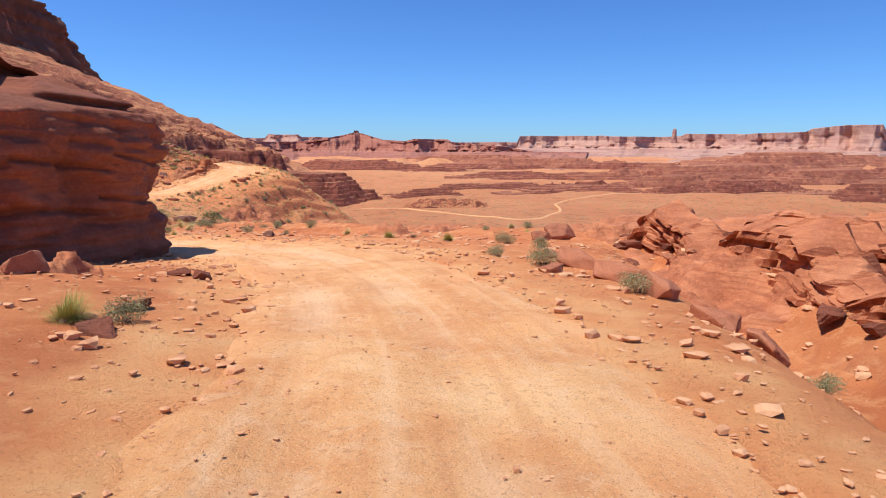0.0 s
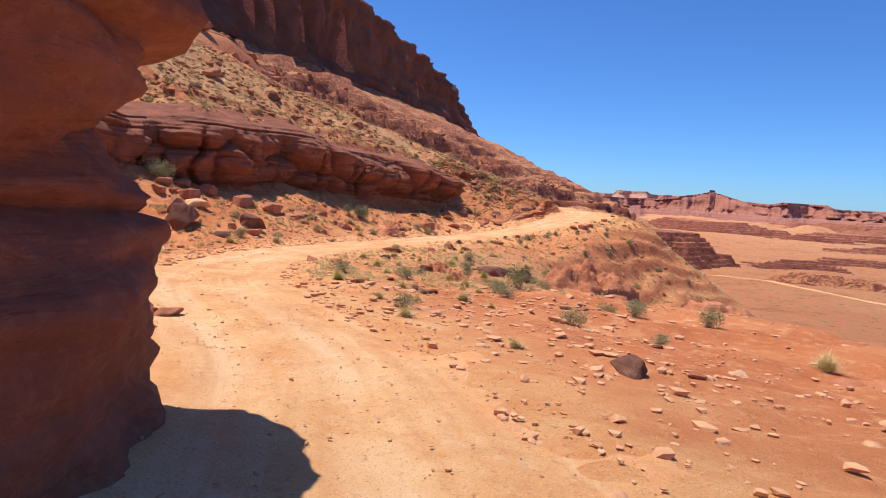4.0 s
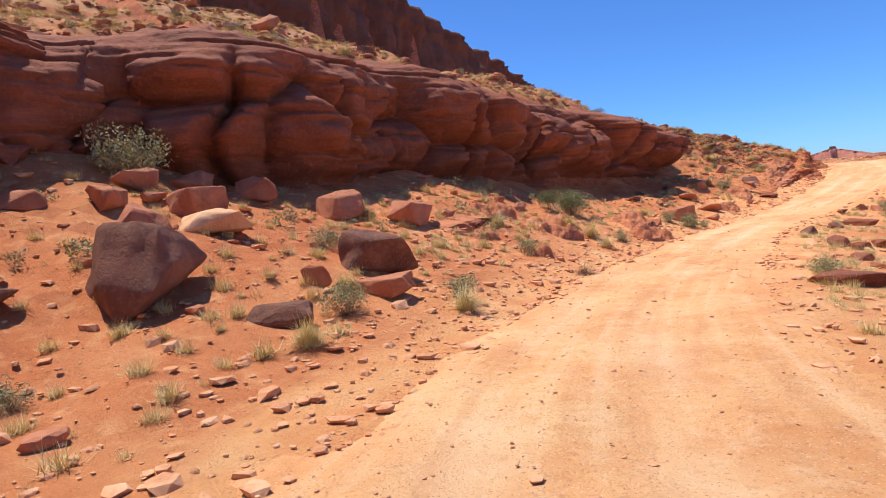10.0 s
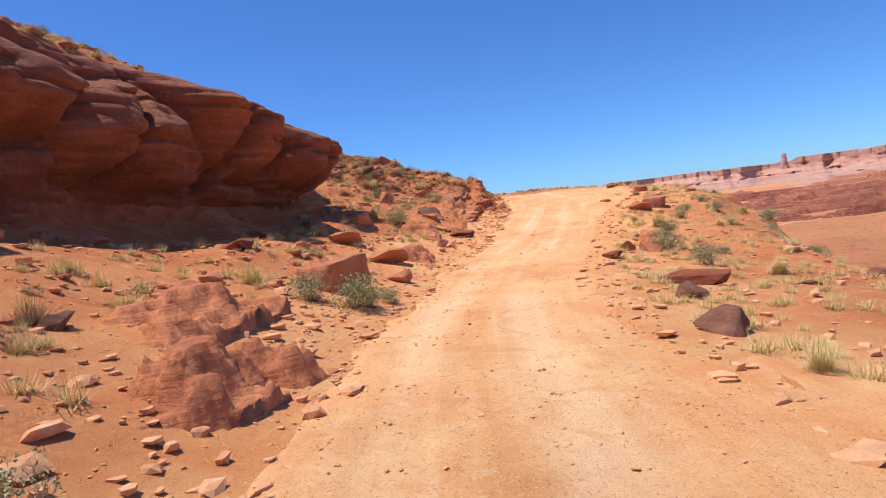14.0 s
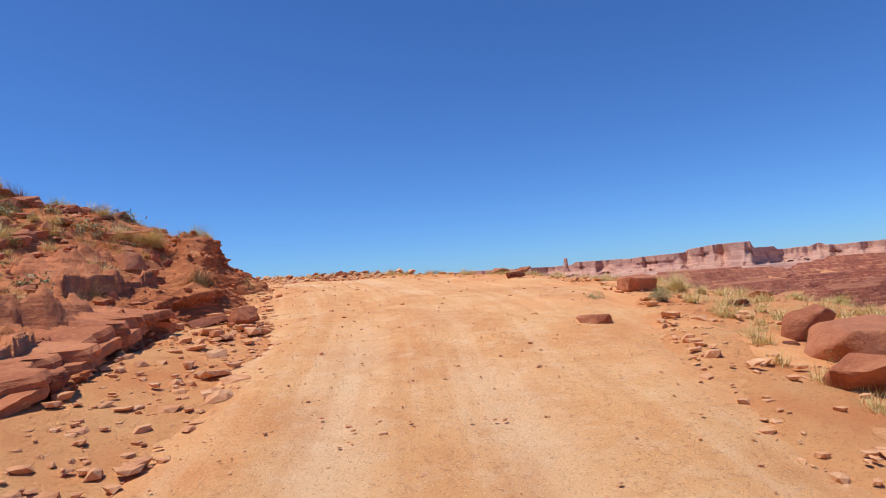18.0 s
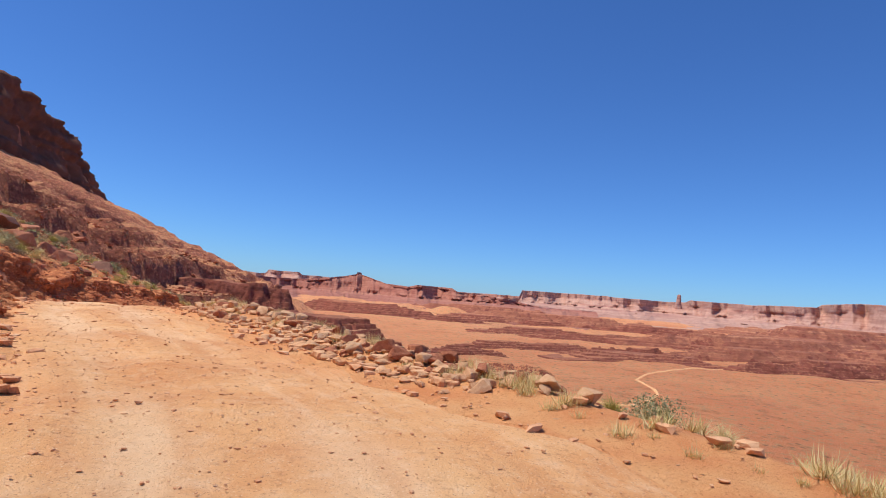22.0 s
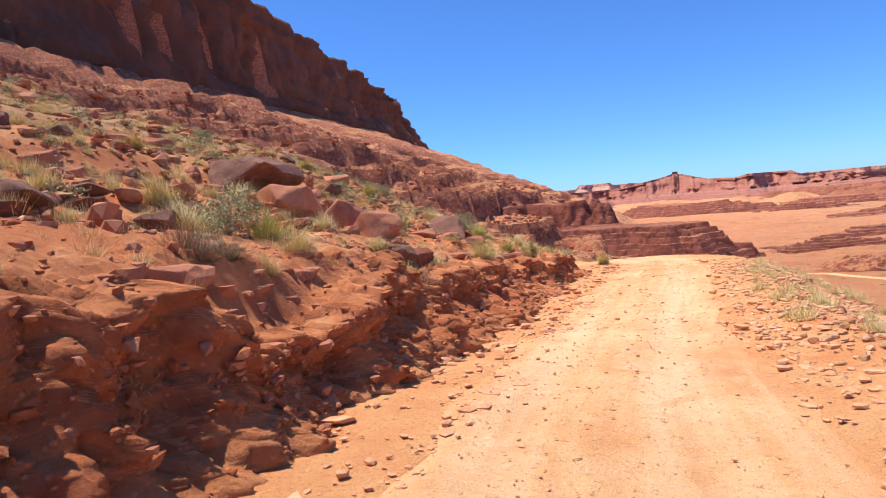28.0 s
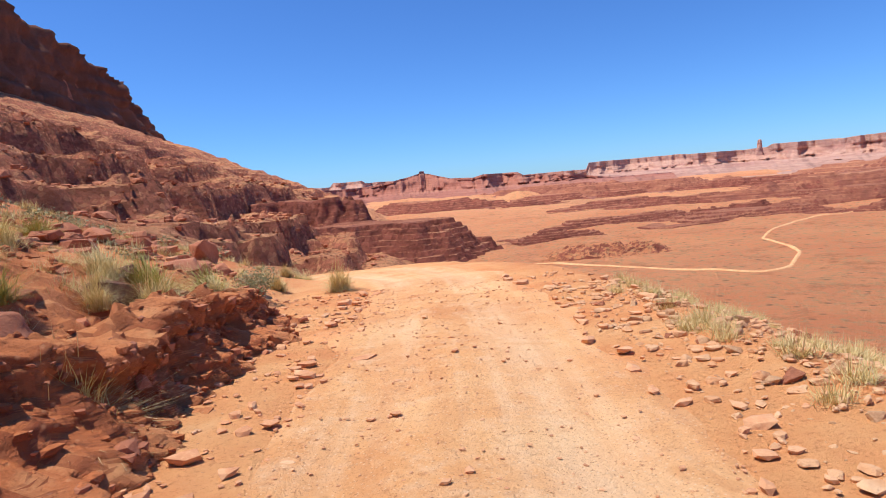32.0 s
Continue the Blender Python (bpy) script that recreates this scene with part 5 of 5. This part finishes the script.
    sz = rng.uniform(0.18, 0.75)
    boulder(rng.choice(("red", "red", "red", "block", "slab")), x, y, sz, rng.uniform(0.5, 0.9), rng.uniform(0.4, 0.8), turn=rng.uniform(10, 70), sink=0.3, z=heights(x, y)[0] + rng.uniform(0, 0.35) * (x > 19), group="broken shelf rocks", name="shelf_rock")
for n in range(6):
    boulder("red", rng.uniform(25, 36), rng.uniform(-44, -30), rng.uniform(1.8, 3.2), 0.7, 0.45, sink=0.3, group="broken shelf rocks", name="shelf_rock")

# Boulders strewn over the slopes
for n in range(110):
    t = rng.uniform(8, 35)
    d = wide_left(np.array([t]))[0] + rng.uniform(1.5, 30) ** 1.0
    x, y = beside(t, d)
    w, k = near_wall(np.array([x]), np.array([y]))
    if -1.2 < w[0] < 2.5 and y < 26:
        continue
    boulder(rng.choice(("dark", "block", "block", "red")), x, y, rng.choice((0.25, 0.35, 0.5, 0.5, 0.8)) * rng.uniform(0.7, 1.3), rng.uniform(0.6, 1), rng.uniform(0.6, 0.95), group="boulders strewn on the slope")
for n in range(60):
    t = rng.uniform(5, 24)
    d = -wide_right(np.array([t]))[0] - rng.uniform(0.8, 10)
    x, y = beside(t, d)
    boulder(rng.choice(("red", "block", "dark", "slab")), x, y, rng.uniform(0.12, 0.5), rng.uniform(0.6, 1), rng.uniform(0.5, 0.9), group="boulders strewn on the slope")
# Rubble berm on the outer edge of the shelf road
for n in range(280):
    t = rng.uniform(24.1, 35)
    d = -wide_right(np.array([t]))[0] - abs(rng.gauss(0.7, 0.8)) - 0.1
    x, y = beside(t, d)
    boulder(rng.choice(("pale", "pale", "pale", "block")), x, y, rng.choice((0.13, 0.18, 0.18, 0.24, 0.32)) * rng.uniform(0.8, 1.3) * (0.78 if t < 27.4 else 0.45), rng.uniform(0.6, 1), rng.uniform(0.7, 1), group="rubble rocks along the road edge")
for n in range(150):
    t = rng.uniform(23.6, 28.5)
    x, y = beside(t, -wide_right(np.array([t]))[0] - abs(rng.gauss(1.0, 0.9)) - 0.2)
    boulder(rng.choice(("pale", "pale", "block")), x, y, rng.uniform(0.10, 0.26), rng.uniform(0.7, 1), rng.uniform(0.8, 1.1), sink=0.15, group="rubble rocks along the road edge")
for n in range(170):
    t = rng.uniform(20.5, 35)
    d = wide_left(np.array([t]))[0] + 2.3 + 12 * rng.random() ** 1.5
    x, y = beside(t, d)
    boulder(rng.choice(("block", "red", "dark", "block")), x, y, rng.choice((0.2, 0.3, 0.3, 0.45, 0.7)) * rng.uniform(0.8, 1.3), rng.uniform(0.6, 1), rng.uniform(0.6, 1), group="rocks above the cut bank", name="bank_rock")


# ---- stones too many to count ----
def strewn(name, label, places, sizes, seeds, material, sub=1, flat=0.6, sink=0.2):
    """Many small stones as one mesh."""
    r = np.random.default_rng(seeds)
    vs, fs, n0 = [], [], 0
    kinds = [rock_arrays(900 + seeds + k, sub, 8, 0.05, flat) for k in range(6)]
    for (x, y, z), sz in zip(places, sizes):
        v, f = kinds[r.integers(6)]
        a = r.uniform(0, 6.283)
        c, s_ = math.cos(a), math.sin(a)
        st = sz * r.uniform(0.6, 1.2, 3)
        q = v * st
        q = np.stack([q[:, 0] * c - q[:, 1] * s_ + x, q[:, 0] * s_ + q[:, 1] * c + y, q[:, 2] + z + sz * flat * (0.5 - sink)], 1)
        vs.append(q)
        fs.append(f + n0)
        n0 += len(v)
    ob = new(name, mesh_of(name, np.concatenate(vs), np.concatenate(fs), material, flat=True))
    return tagged(ob, label, "stones", kind="stuff")


def spots(count, t0, t1, side, seed, near, far, power=1.0):
    """Random places beside (side 1 or -1) or on (0) the road."""
    r = np.random.default_rng(seed)
    t = r.uniform(t0, t1, count)
    i = np.array([np.argmin(np.abs(CT - q)) for q in t])
    if side == 0:
        d = np.where(r.random(count) < 0.5, wide_left(t) * r.random(count), -wide_right(t) * r.random(count))
    elif side == 1:
        d = wide_left(t) + near + (far - near) * r.random(count) ** power
    else:
        d = -wide_right(t) - near - (far - near) * r.random(count) ** power
    j = r.uniform(-0.27, 0.27, count)
    return CL[i, 0] + LEFT[i, 0] * d + way[i, 0] * j, CL[i, 1] + LEFT[i, 1] * d + way[i, 1] * j, i, d


r = np.random.default_rng(3)
x, y, i, d = spots(17000, -2, 37, 0, 11, 0, 0)
strewn("road_gravel", "loose pale stones scattered over the dirt road", np.stack([x, y, road_z(x, y, CL[i, 2], d, np.abs(d) / np.where(d > 0, wide_left(CT[i]), wide_right(CT[i])))], 1), r.choice([0.018, 0.028, 0.044, 0.07], len(x), p=[0.60, 0.33, 0.06, 0.01]) * r.uniform(0.7, 1.3, len(x)), 1, STONE)
x, y, i, d = spots(15000, -2, 37, 1, 12, -0.9, 8, 1.9)
ok = (CT[i] < 4.5) | (CT[i] > 9.8) | (r.random(len(x)) < 0.22)
x, y = x[ok], y[ok]
strewn("verge_stones", "broken red stones along the hill side of the road", np.stack([x, y, heights(x, y)], 1), r.choice([0.03, 0.055, 0.1, 0.17], len(x), p=[0.42, 0.36, 0.16, 0.06]) * r.uniform(0.7, 1.3, len(x)), 2, STONE)
x, y, i, d = spots(13000, -2, 37, -1, 13, -0.6, 9, 1.7)
ok = (CT[i] < 22) | (r.random(len(x)) < 0.45)
x, y = x[ok], y[ok]
strewn("verge_stones", "pale broken stones along the outer side of the road", np.stack([x, y, heights(x, y)], 1), r.choice([0.03, 0.055, 0.1, 0.17], len(x), p=[0.42, 0.36, 0.16, 0.06]) * r.uniform(0.7, 1.3, len(x)), 3, STONE)
x, y, i, d = spots(6000, 6, 42, 1, 14, 3, 70)
strewn("slope_rocks", "countless broken rocks strewn over the hillside", np.stack([x, y, heights(x, y)], 1), r.choice([0.1, 0.18, 0.3, 0.5], len(x), p=[0.45, 0.33, 0.16, 0.06]), 4, BOULDER, 2, 0.7)

face = bank_points.reshape(-1, bank_cols, 3)
pick = face[r.integers(0, len(face), 9000), (bank_cols * r.random(9000) ** 1.1 * 0.95).astype(int)]
strewn("bank_stones", "broken red stones lodged in the cut bank", pick - np.array([0, 0, 0.03]), r.choice([0.02, 0.04, 0.075, 0.14], len(pick), p=[0.50, 0.33, 0.13, 0.04]), 5, BOULDER, 1, 0.85)
pick = face[r.integers(0, len(face), 10000), (bank_cols * r.random(10000) ** 0.9 * 0.97).astype(int)]
strewn("earth_clods", "crumbled clods of red earth on the cut bank", pick - np.array([0, 0, 0.02]), r.choice([0.025, 0.045, 0.08, 0.13], len(pick), p=[0.42, 0.36, 0.17, 0.05]), 15, SOIL, 1, 0.9)
x, y, i, d = spots(5600, 20, 37, 1, 18, 2.0, 20, 1.4)
strewn("hill_stones", "broken red stones over the slope above the bank", np.stack([x, y, heights(x, y)], 1), r.choice([0.07, 0.13, 0.22, 0.36], len(x), p=[0.4, 0.33, 0.2, 0.07]), 8, BOULDER, 2, 0.75)
x, y, i, d = spots(5200, 24.0, 36, -1, 16, -0.2, 3.6, 1.2)
strewn("berm_stones", "pale rubble heaped along the road's outer edge", np.stack([x, y, heights(x, y)], 1), r.choice([0.05, 0.09, 0.14, 0.22], len(x), p=[0.3, 0.35, 0.24, 0.11]) * np.where(CT[i] < 27.4, 0.85, 0.42), 6, SLAB, 2, 0.75)
x, y, i, d = spots(9000, 7, 21, 1, 19, -0.6, 14, 1.5)
w, k = near_wall(x, y)
ok = ~((np.abs(w) < 1.6) & (y < 26))
x, y = x[ok], y[ok]
strewn("slope_rubble", "broken red stones and crumbs on the slope below the rock wall", np.stack([x, y, heights(x, y)], 1), r.choice([0.035, 0.07, 0.13, 0.24], len(x), p=[0.48, 0.34, 0.15, 0.03]), 10, STONE, 1, 0.6)
x, y = -46 - 74 * r.random(12000) ** 1.3 + 46 * r.random(12000), r.uniform(-66, 46, 12000)
w, k = near_wall(x, y)
ok = (w > 2.6) & (land(x, y, False)[3] > 7)
x, y = x[ok], y[ok]
strewn("rim_rocks", "broken red rocks over the hill above the rock wall", np.stack([x, y, heights(x, y)], 1), r.choice([0.12, 0.22, 0.36, 0.6], len(x), p=[0.45, 0.33, 0.17, 0.05]), 11, BOULDER, 2, 0.7)
x, y, i, d = spots(2600, 1, 12, -1, 17, 1.0, 22)
strewn("bench_stones", "flat broken stones over the red bench", np.stack([x, y, heights(x, y)], 1), r.choice([0.05, 0.1, 0.16, 0.26], len(x), p=[0.4, 0.35, 0.2, 0.05]), 7, STONE, 1, 0.4)

# Blocks over the mountain's talus
tx, ty = r.uniform(-430, -110, 11000), r.uniform(-120, 620, 11000)
strewn("talus_blocks", "fallen dark sandstone blocks over the mountain's talus", np.stack([tx, ty, mountain_height(tx, ty)], 1), r.choice([0.7, 1.2, 2.0, 3.4], len(tx), p=[0.4, 0.35, 0.2, 0.05]), 9, BOULDER, 1, 0.7)


# ---- plants ----
def blades(seed, count, height, spread, width, curl=0.35):
    """Fine arching blades from one root, filling an uneven dome, as arrays."""
    r = np.random.default_rng(seed)
    vs, fs = [], []
    lean0 = r.uniform(0, 6.283)
    for n in range(count):
        a = r.uniform(0, 6.283)
        up = math.asin(r.uniform(0.12, 1.0))
        ln = height * r.uniform(0.55, 1.08) * (1 + 0.22 * math.cos(a - lean0)) * (1 + 0.18 * math.sin(3 * a + seed))
        out = np.array([math.cos(a), math.sin(a)])
        root = r.normal(0, 0.14 * spread, 2)
        flat, h = ln * math.cos(up) * spread / height * 1.15, ln * math.sin(up)
        tip = root + out * flat
        midp = root + out * flat * curl
        side = np.array([-math.sin(a), math.cos(a)]) * width * 0.5
        k = len(vs)
        vs += [(*(root - side), 0), (*(root + side), 0), (*(midp - side), h * 0.66), (*(midp + side), h * 0.66), (*tip, h)]
        fs += [(k, k + 1, k + 3), (k, k + 3, k + 2), (k + 2, k + 3, k + 4)]
    return np.array(vs), np.array(fs)


def wisps(seed, count, height, spread, width):
    """Straight fine blades, one face each, for tufts seen from afar."""
    r = np.random.default_rng(seed)
    a, up = r.uniform(0, 6.283, count), np.arcsin(r.uniform(0.25, 1.0, count))
    ln = height * r.uniform(0.5, 1.1, count)
    root = r.normal(0, 0.22 * spread, (count, 2))
    out = np.stack([np.cos(a), np.sin(a)], 1)
    side = np.stack([-np.sin(a), np.cos(a)], 1) * width * 0.5
    tip = root + out * (ln * np.cos(up) * spread / height)[:, None]
    flat = np.zeros((count, 1))
    v = np.stack([np.hstack([root - side, flat]), np.hstack([root + side, flat]), np.hstack([tip, (ln * np.sin(up))[:, None]])], 1).reshape(-1, 3)
    return v, np.arange(3 * count).reshape(-1, 3)


def leafy(seed, count, rad, height, leaf):
    """Small leaves gathered on the outer part of an uneven low crown, as arrays."""
    r = np.random.default_rng(seed)
    lumps = [(r.uniform(-0.5, 0.5) * rad, r.uniform(-0.5, 0.5) * rad, r.uniform(0.35, 0.8) * height, r.uniform(0.35, 0.62) * rad) for _ in range(9)]
    vs, fs = [], []
    for n in range(count):
        cx0, cy0, cz0, cr = lumps[r.integers(9)]
        q = r.normal(size=3)
        q /= np.linalg.norm(q)
        rr0 = cr * r.uniform(0.55, 1.1)
        p = np.array([cx0, cy0, cz0]) + q * rr0 * np.array([1, 1, 0.75])
        if p[2] < 0.02:
            p[2] = 0.02 + r.uniform(0, 0.1)
        a, b = r.normal(size=3), r.normal(size=3)
        a = a / np.linalg.norm(a) * leaf * r.uniform(0.6, 1.4)
        b = b / np.linalg.norm(b) * leaf * 0.45
        k = len(vs)
        vs += [p - b, p + b, p + a]
        fs += [(k, k + 1, k + 2)]
    return np.array(vs), np.array(fs)


def plant(name, label, category, pieces):
    root = new(name)
    tagged(root, label, category)
    for pname, (v, f), mat in pieces:
        part(pname, mesh_of(pname, v, f, mat, flat=True), root)
    return root


def twigs(seed, count, height, spread):
    return blades(seed, count, height, spread, 0.012, 0.5)


PLANTS = {
    "grass": [plant("grass_tuft", "dry straw-coloured grass tuft in red soil", "grass", [("tussock", blades(n, 900, 0.46, 0.44, 0.0045), DRY)]) for n in (1, 2, 3)],
    "yellow": [plant("rabbitbrush", "yellow-green rabbitbrush clump on red soil", "shrub", [("tussock", blades(20 + n, 850, 0.48, 0.46, 0.0055, 0.45), YELLOW), ("brushwood", twigs(25 + n, 40, 0.3, 0.3), TWIG)]) for n in (1, 2)],
    "sage": [plant("sagebrush", "grey-green sagebrush bush among rocks", "shrub", [("foliage", leafy(30 + n, 1900, 0.5, 0.5, 0.034), SAGE), ("brushwood", twigs(35 + n, 60, 0.45, 0.4), TWIG)]) for n in (1, 2, 3)],
    "green": [plant("green_shrub", "leafy green desert shrub at the rock's foot", "shrub", [("foliage", leafy(40 + n, 2000, 0.5, 0.75, 0.038), GREEN), ("brushwood", twigs(45 + n, 50, 0.6, 0.4), TWIG)]) for n in (1, 2)],
    "dead": [plant("dead_brush", "bare brown dead brush on the bank", "shrub", [("brushwood", blades(50 + n, 800, 0.42, 0.5, 0.0035, 0.6), TWIG)]) for n in (1, 2)],
}
used = set()


def grow(kind, x, y, size, group="", z=None, tip=(0, 0), tall=1.0):
    src = rng.choice(PLANTS[kind])
    g = heights(x, y)[0] if z is None else z
    m = pose(x, y, g - 0.03, tip[0], tip[1], rng.uniform(0, 360)) @ Matrix.Diagonal((size, size, size * tall, 1))
    if src.name in used:
        ob = copy_thing(src, m)
        ob.matrix_basis = m
    else:
        used.add(src.name)
        ob = src
        ob.matrix_basis = m
    if group:
        ob["group"] = group
    return ob


# Plants that the drive passes
for row in (("sage", -39.4, -13.6, 2.8), ("sage", 1.2, -52.0, 0.5), ("yellow", 5.4, -54.0, 1.0), ("sage", 6.0, -53.6, 0.8), ("yellow", 8.1, -34.5, 1.0), ("dead", 9.2, -33.8, 0.7), ("sage", 13.6, -45.8, 1.1), ("sage", 14.9, -50.2, 0.9), ("sage", 13.2, -39.0, 1.0), ("sage", 14.2, -41.0, 0.8), ("green", -14.6, -31.4, 0.6), ("sage", -35.2, 5.0, 2.2), ("green", -35.8, 5.8, 1.6), ("sage", -32.2, 12.2, 1.4), ("sage", -33.0, 12.0, 1.2),
            ("yellow", -11.1, -24.3, 0.9), ("yellow", -16.5, -15.3, 1.0), ("dead", -8.8, -22.6, 0.8), ("dead", -7.2, -24.4, 0.7), ("green", -6.3, -18.9, 1.3), ("sage", -6.6, -20.4, 1.0), ("yellow", -12.2, -13.2, 0.7), ("yellow", -16.8, -7.2, 1.0), ("grass", -17.8, -6.2, 0.9),
            ("sage", -29.0, -14.4, 1.1), ("sage", -28.6, -11.6, 1.0), ("sage", -32.6, -12.0, 1.1), ("grass", -28.0, -12.2, 1.2), ("grass", -28.2, -15.8, 1.2), ("sage", -29.7, -19.4, 0.8), ("dead", -34.2, -2.6, 1.5), ("grass", -33.7, -3.2, 1.3), ("sage", -31.2, -5.0, 0.9), ("dead", -28.9, -5.6, 1.0), ("green", -34.9, 4.6, 1.5), ("green", -35.4, 3.4, 1.4),
            ("grass", -32.2, 1.2, 1.5), ("grass", -31.0, 0.2, 1.2), ("sage", -31.4, 2.6, 1.0), ("sage", -31.9, 12.6, 0.9), ("sage", -31.6, 13.4, 0.8), ("grass", -17.9, -5.0, 0.8), ("yellow", -19.8, -1.8, 1.0), ("grass", -19.2, -0.6, 0.9), ("sage", -19.3, 33.6, 0.8), ("sage", -20.8, 31.0, 0.8), ("grass", -25.4, 6.0, 0.7), ("sage", -23.8, 20.4, 1.3), ("sage", -23.4, 17.4, 1.2), ("sage", -23.2, 24.0, 1.2), ("grass", -23.0, 26.0, 1.3),
            ("grass", -31.4, 45.7, 1.5), ("grass", -31.1, 44.7, 1.0), ("yellow", -34.4, 46.2, 0.8), ("sage", -35.4, 45.2, 0.9), ("sage", -22.9, 38.1, 0.6), ("sage", -22.0, 37.0, 0.55), ("yellow", -24.2, 51.8, 0.7), ("yellow", -24.7, 52.4, 0.7), ("grass", -31.6, 44.6, 1.2), ("yellow", -37.6, 56.6, 1.0), ("grass", -38.9, 58.2, 1.3),
            ("yellow", -40.9, 57.8, 1.0), ("grass", -40.2, 58.8, 1.4), ("grass", -48.7, 77.0, 1.6), ("yellow", -49.3, 78.6, 1.2), ("grass", -45.9, 81.2, 2.0), ("grass", -46.3, 90.8, 1.6), ("grass", -50.7, 100.6, 1.5), ("grass", -50.0, 97.8, 1.3), ("grass", -49.5, 95.4, 1.2), ("dead", -45.6, 68.0, 1.2), ("dead", -44.2, 70.4, 1.2), ("grass", -44.6, 73.8, 1.0),
            ("grass", -44.1, 66.2, 1.1), ("grass", -46.5, 65.6, 1.7), ("grass", -46.9, 69.0, 1.5), ("sage", -47.6, 70.4, 1.5), ("grass", -49.0, 70.2, 1.6), ("dead", -34.6, 82.4, 1.2), ("sage", -47.6, 88.6, 1.2), ("grass", -48.0, 91.0, 1.3)):
    grow(*row)
for n in range(190):
    t = rng.uniform(9.5, 36)
    x, y = beside(t, wide_left(np.array([t]))[0] + rng.uniform(2.8, 26))
    w, k = near_wall(np.array([x]), np.array([y]))
    if -1.5 < w[0] < 3 and y < 26:
        continue
    grow(rng.choice(("grass", "grass", "grass", "sage", "yellow", "dead")), x, y, rng.uniform(0.6, 1.5), "brush on the hillside")
for n in range(75):
    t = rng.uniform(20, 35)
    x, y = beside(t, wide_left(np.array([t]))[0] + 2.5 + 9 * rng.random() ** 1.4)
    grow(rng.choice(("grass", "grass", "grass", "yellow", "dead")), x, y, rng.uniform(0.7, 1.5), "straw tufts above the bank")
# Tufts that hang over the brow of the bank
for n in range(40):
    x, y, z = face[rng.randrange(len(face) // 6, len(face)), rng.randrange(64, 78)]
    grow(rng.choice(("grass", "grass", "grass", "dead", "yellow")), x, y, rng.uniform(0.7, 1.4), "straw tufts above the bank", z=z - 0.05)
for n in range(120):
    t = rng.uniform(5.5, 24)
    x, y = beside(t, -wide_right(np.array([t]))[0] - rng.uniform(0.8, 13))
    grow(rng.choice(("grass", "grass", "sage", "yellow", "sage")), x, y, rng.uniform(0.5, 1.2), "brush on the outer slope")
for n in range(45):
    t = rng.uniform(-1, 5)
    x, y = beside(t, -wide_right(np.array([t]))[0] - rng.uniform(2, 22))
    grow(rng.choice(("grass", "sage", "yellow", "dead")), x, y, rng.uniform(0.4, 0.9), "brush on the bench")


def tufts(name, label, xs, ys, seeds, material, base):
    """Countless small tufts as one mesh."""
    r = np.random.default_rng(seeds)
    zs = heights(xs, ys)
    n = len(xs)
    a = r.uniform(0, 6.283, n)
    s_ = r.uniform(0.5, 1.5, n)
    c, sn = np.cos(a) * s_, np.sin(a) * s_
    v, f = base
    px = v[None, :, 0] * c[:, None] - v[None, :, 1] * sn[:, None] + xs[:, None]
    py = v[None, :, 0] * sn[:, None] + v[None, :, 1] * c[:, None] + ys[:, None]
    pz = v[None, :, 2] * s_[:, None] + zs[:, None] - 0.03
    allv = np.stack([px, py, pz], 2).reshape(-1, 3)
    allf = (f[None] + (np.arange(n) * len(v))[:, None, None]).reshape(-1, 3)
    return tagged(new(name, mesh_of(name, allv, allf, material, flat=True)), label, "grass", kind="stuff")


x, y, i, d = spots(7000, 8.5, 42, 1, 31, 1.5, 60)
w, k = near_wall(x, y)
ok = ~((np.abs(w) < 2.2) & (y < 26))
tufts("hill_grass", "sparse dry grass over the hillside", x[ok], y[ok], 5, DRY, wisps(71, 95, 0.30, 0.26, 0.012))
x, y, i, d = spots(2800, 9, 36, 1, 34, 2.4, 20, 1.2)
w, k = near_wall(x, y)
ok = ~((np.abs(w) < 2.2) & (y < 26))
tufts("straw_grass", "straw-coloured grass tufts among the rocks", x[ok], y[ok], 8, DRY, wisps(74, 200, 0.30, 0.24, 0.008))
x, y, i, d = spots(2600, 8.5, 24.5, -1, 32, 0.4, 15, 1.3)
tufts("slope_grass", "sparse dry grass on the outer slope", x, y, 6, DRY, wisps(72, 120, 0.27, 0.24, 0.009))
x, y = -46 - 74 * r.random(11000) ** 1.3 + 46 * r.random(11000), r.uniform(-66, 46, 11000)
w, k = near_wall(x, y)
w = np.where(land(x, y, False)[3] > 7, w, -1)
tufts("rim_grass", "dry grass over the hill above the rock wall", x[w > 2.6], y[w > 2.6], 10, DRY, wisps(76, 80, 0.36, 0.36, 0.017))
x, y, i, d = spots(260, 24, 36, -1, 35, 0.4, 4.0)
tufts("berm_grass", "straw-coloured grass tufts between the rubble", x, y, 9, DRY, wisps(75, 220, 0.28, 0.24, 0.007))
x, y, i, d = spots(2600, 8, 42, 1, 33, 3, 70)
w, k = near_wall(x, y)
ok = ~((np.abs(w) < 2.2) & (y < 26))
tufts("hill_brush", "grey-green scrub dotted over the hillside", x[ok], y[ok], 7, SAGE, leafy(73, 150, 0.34, 0.34, 0.055))
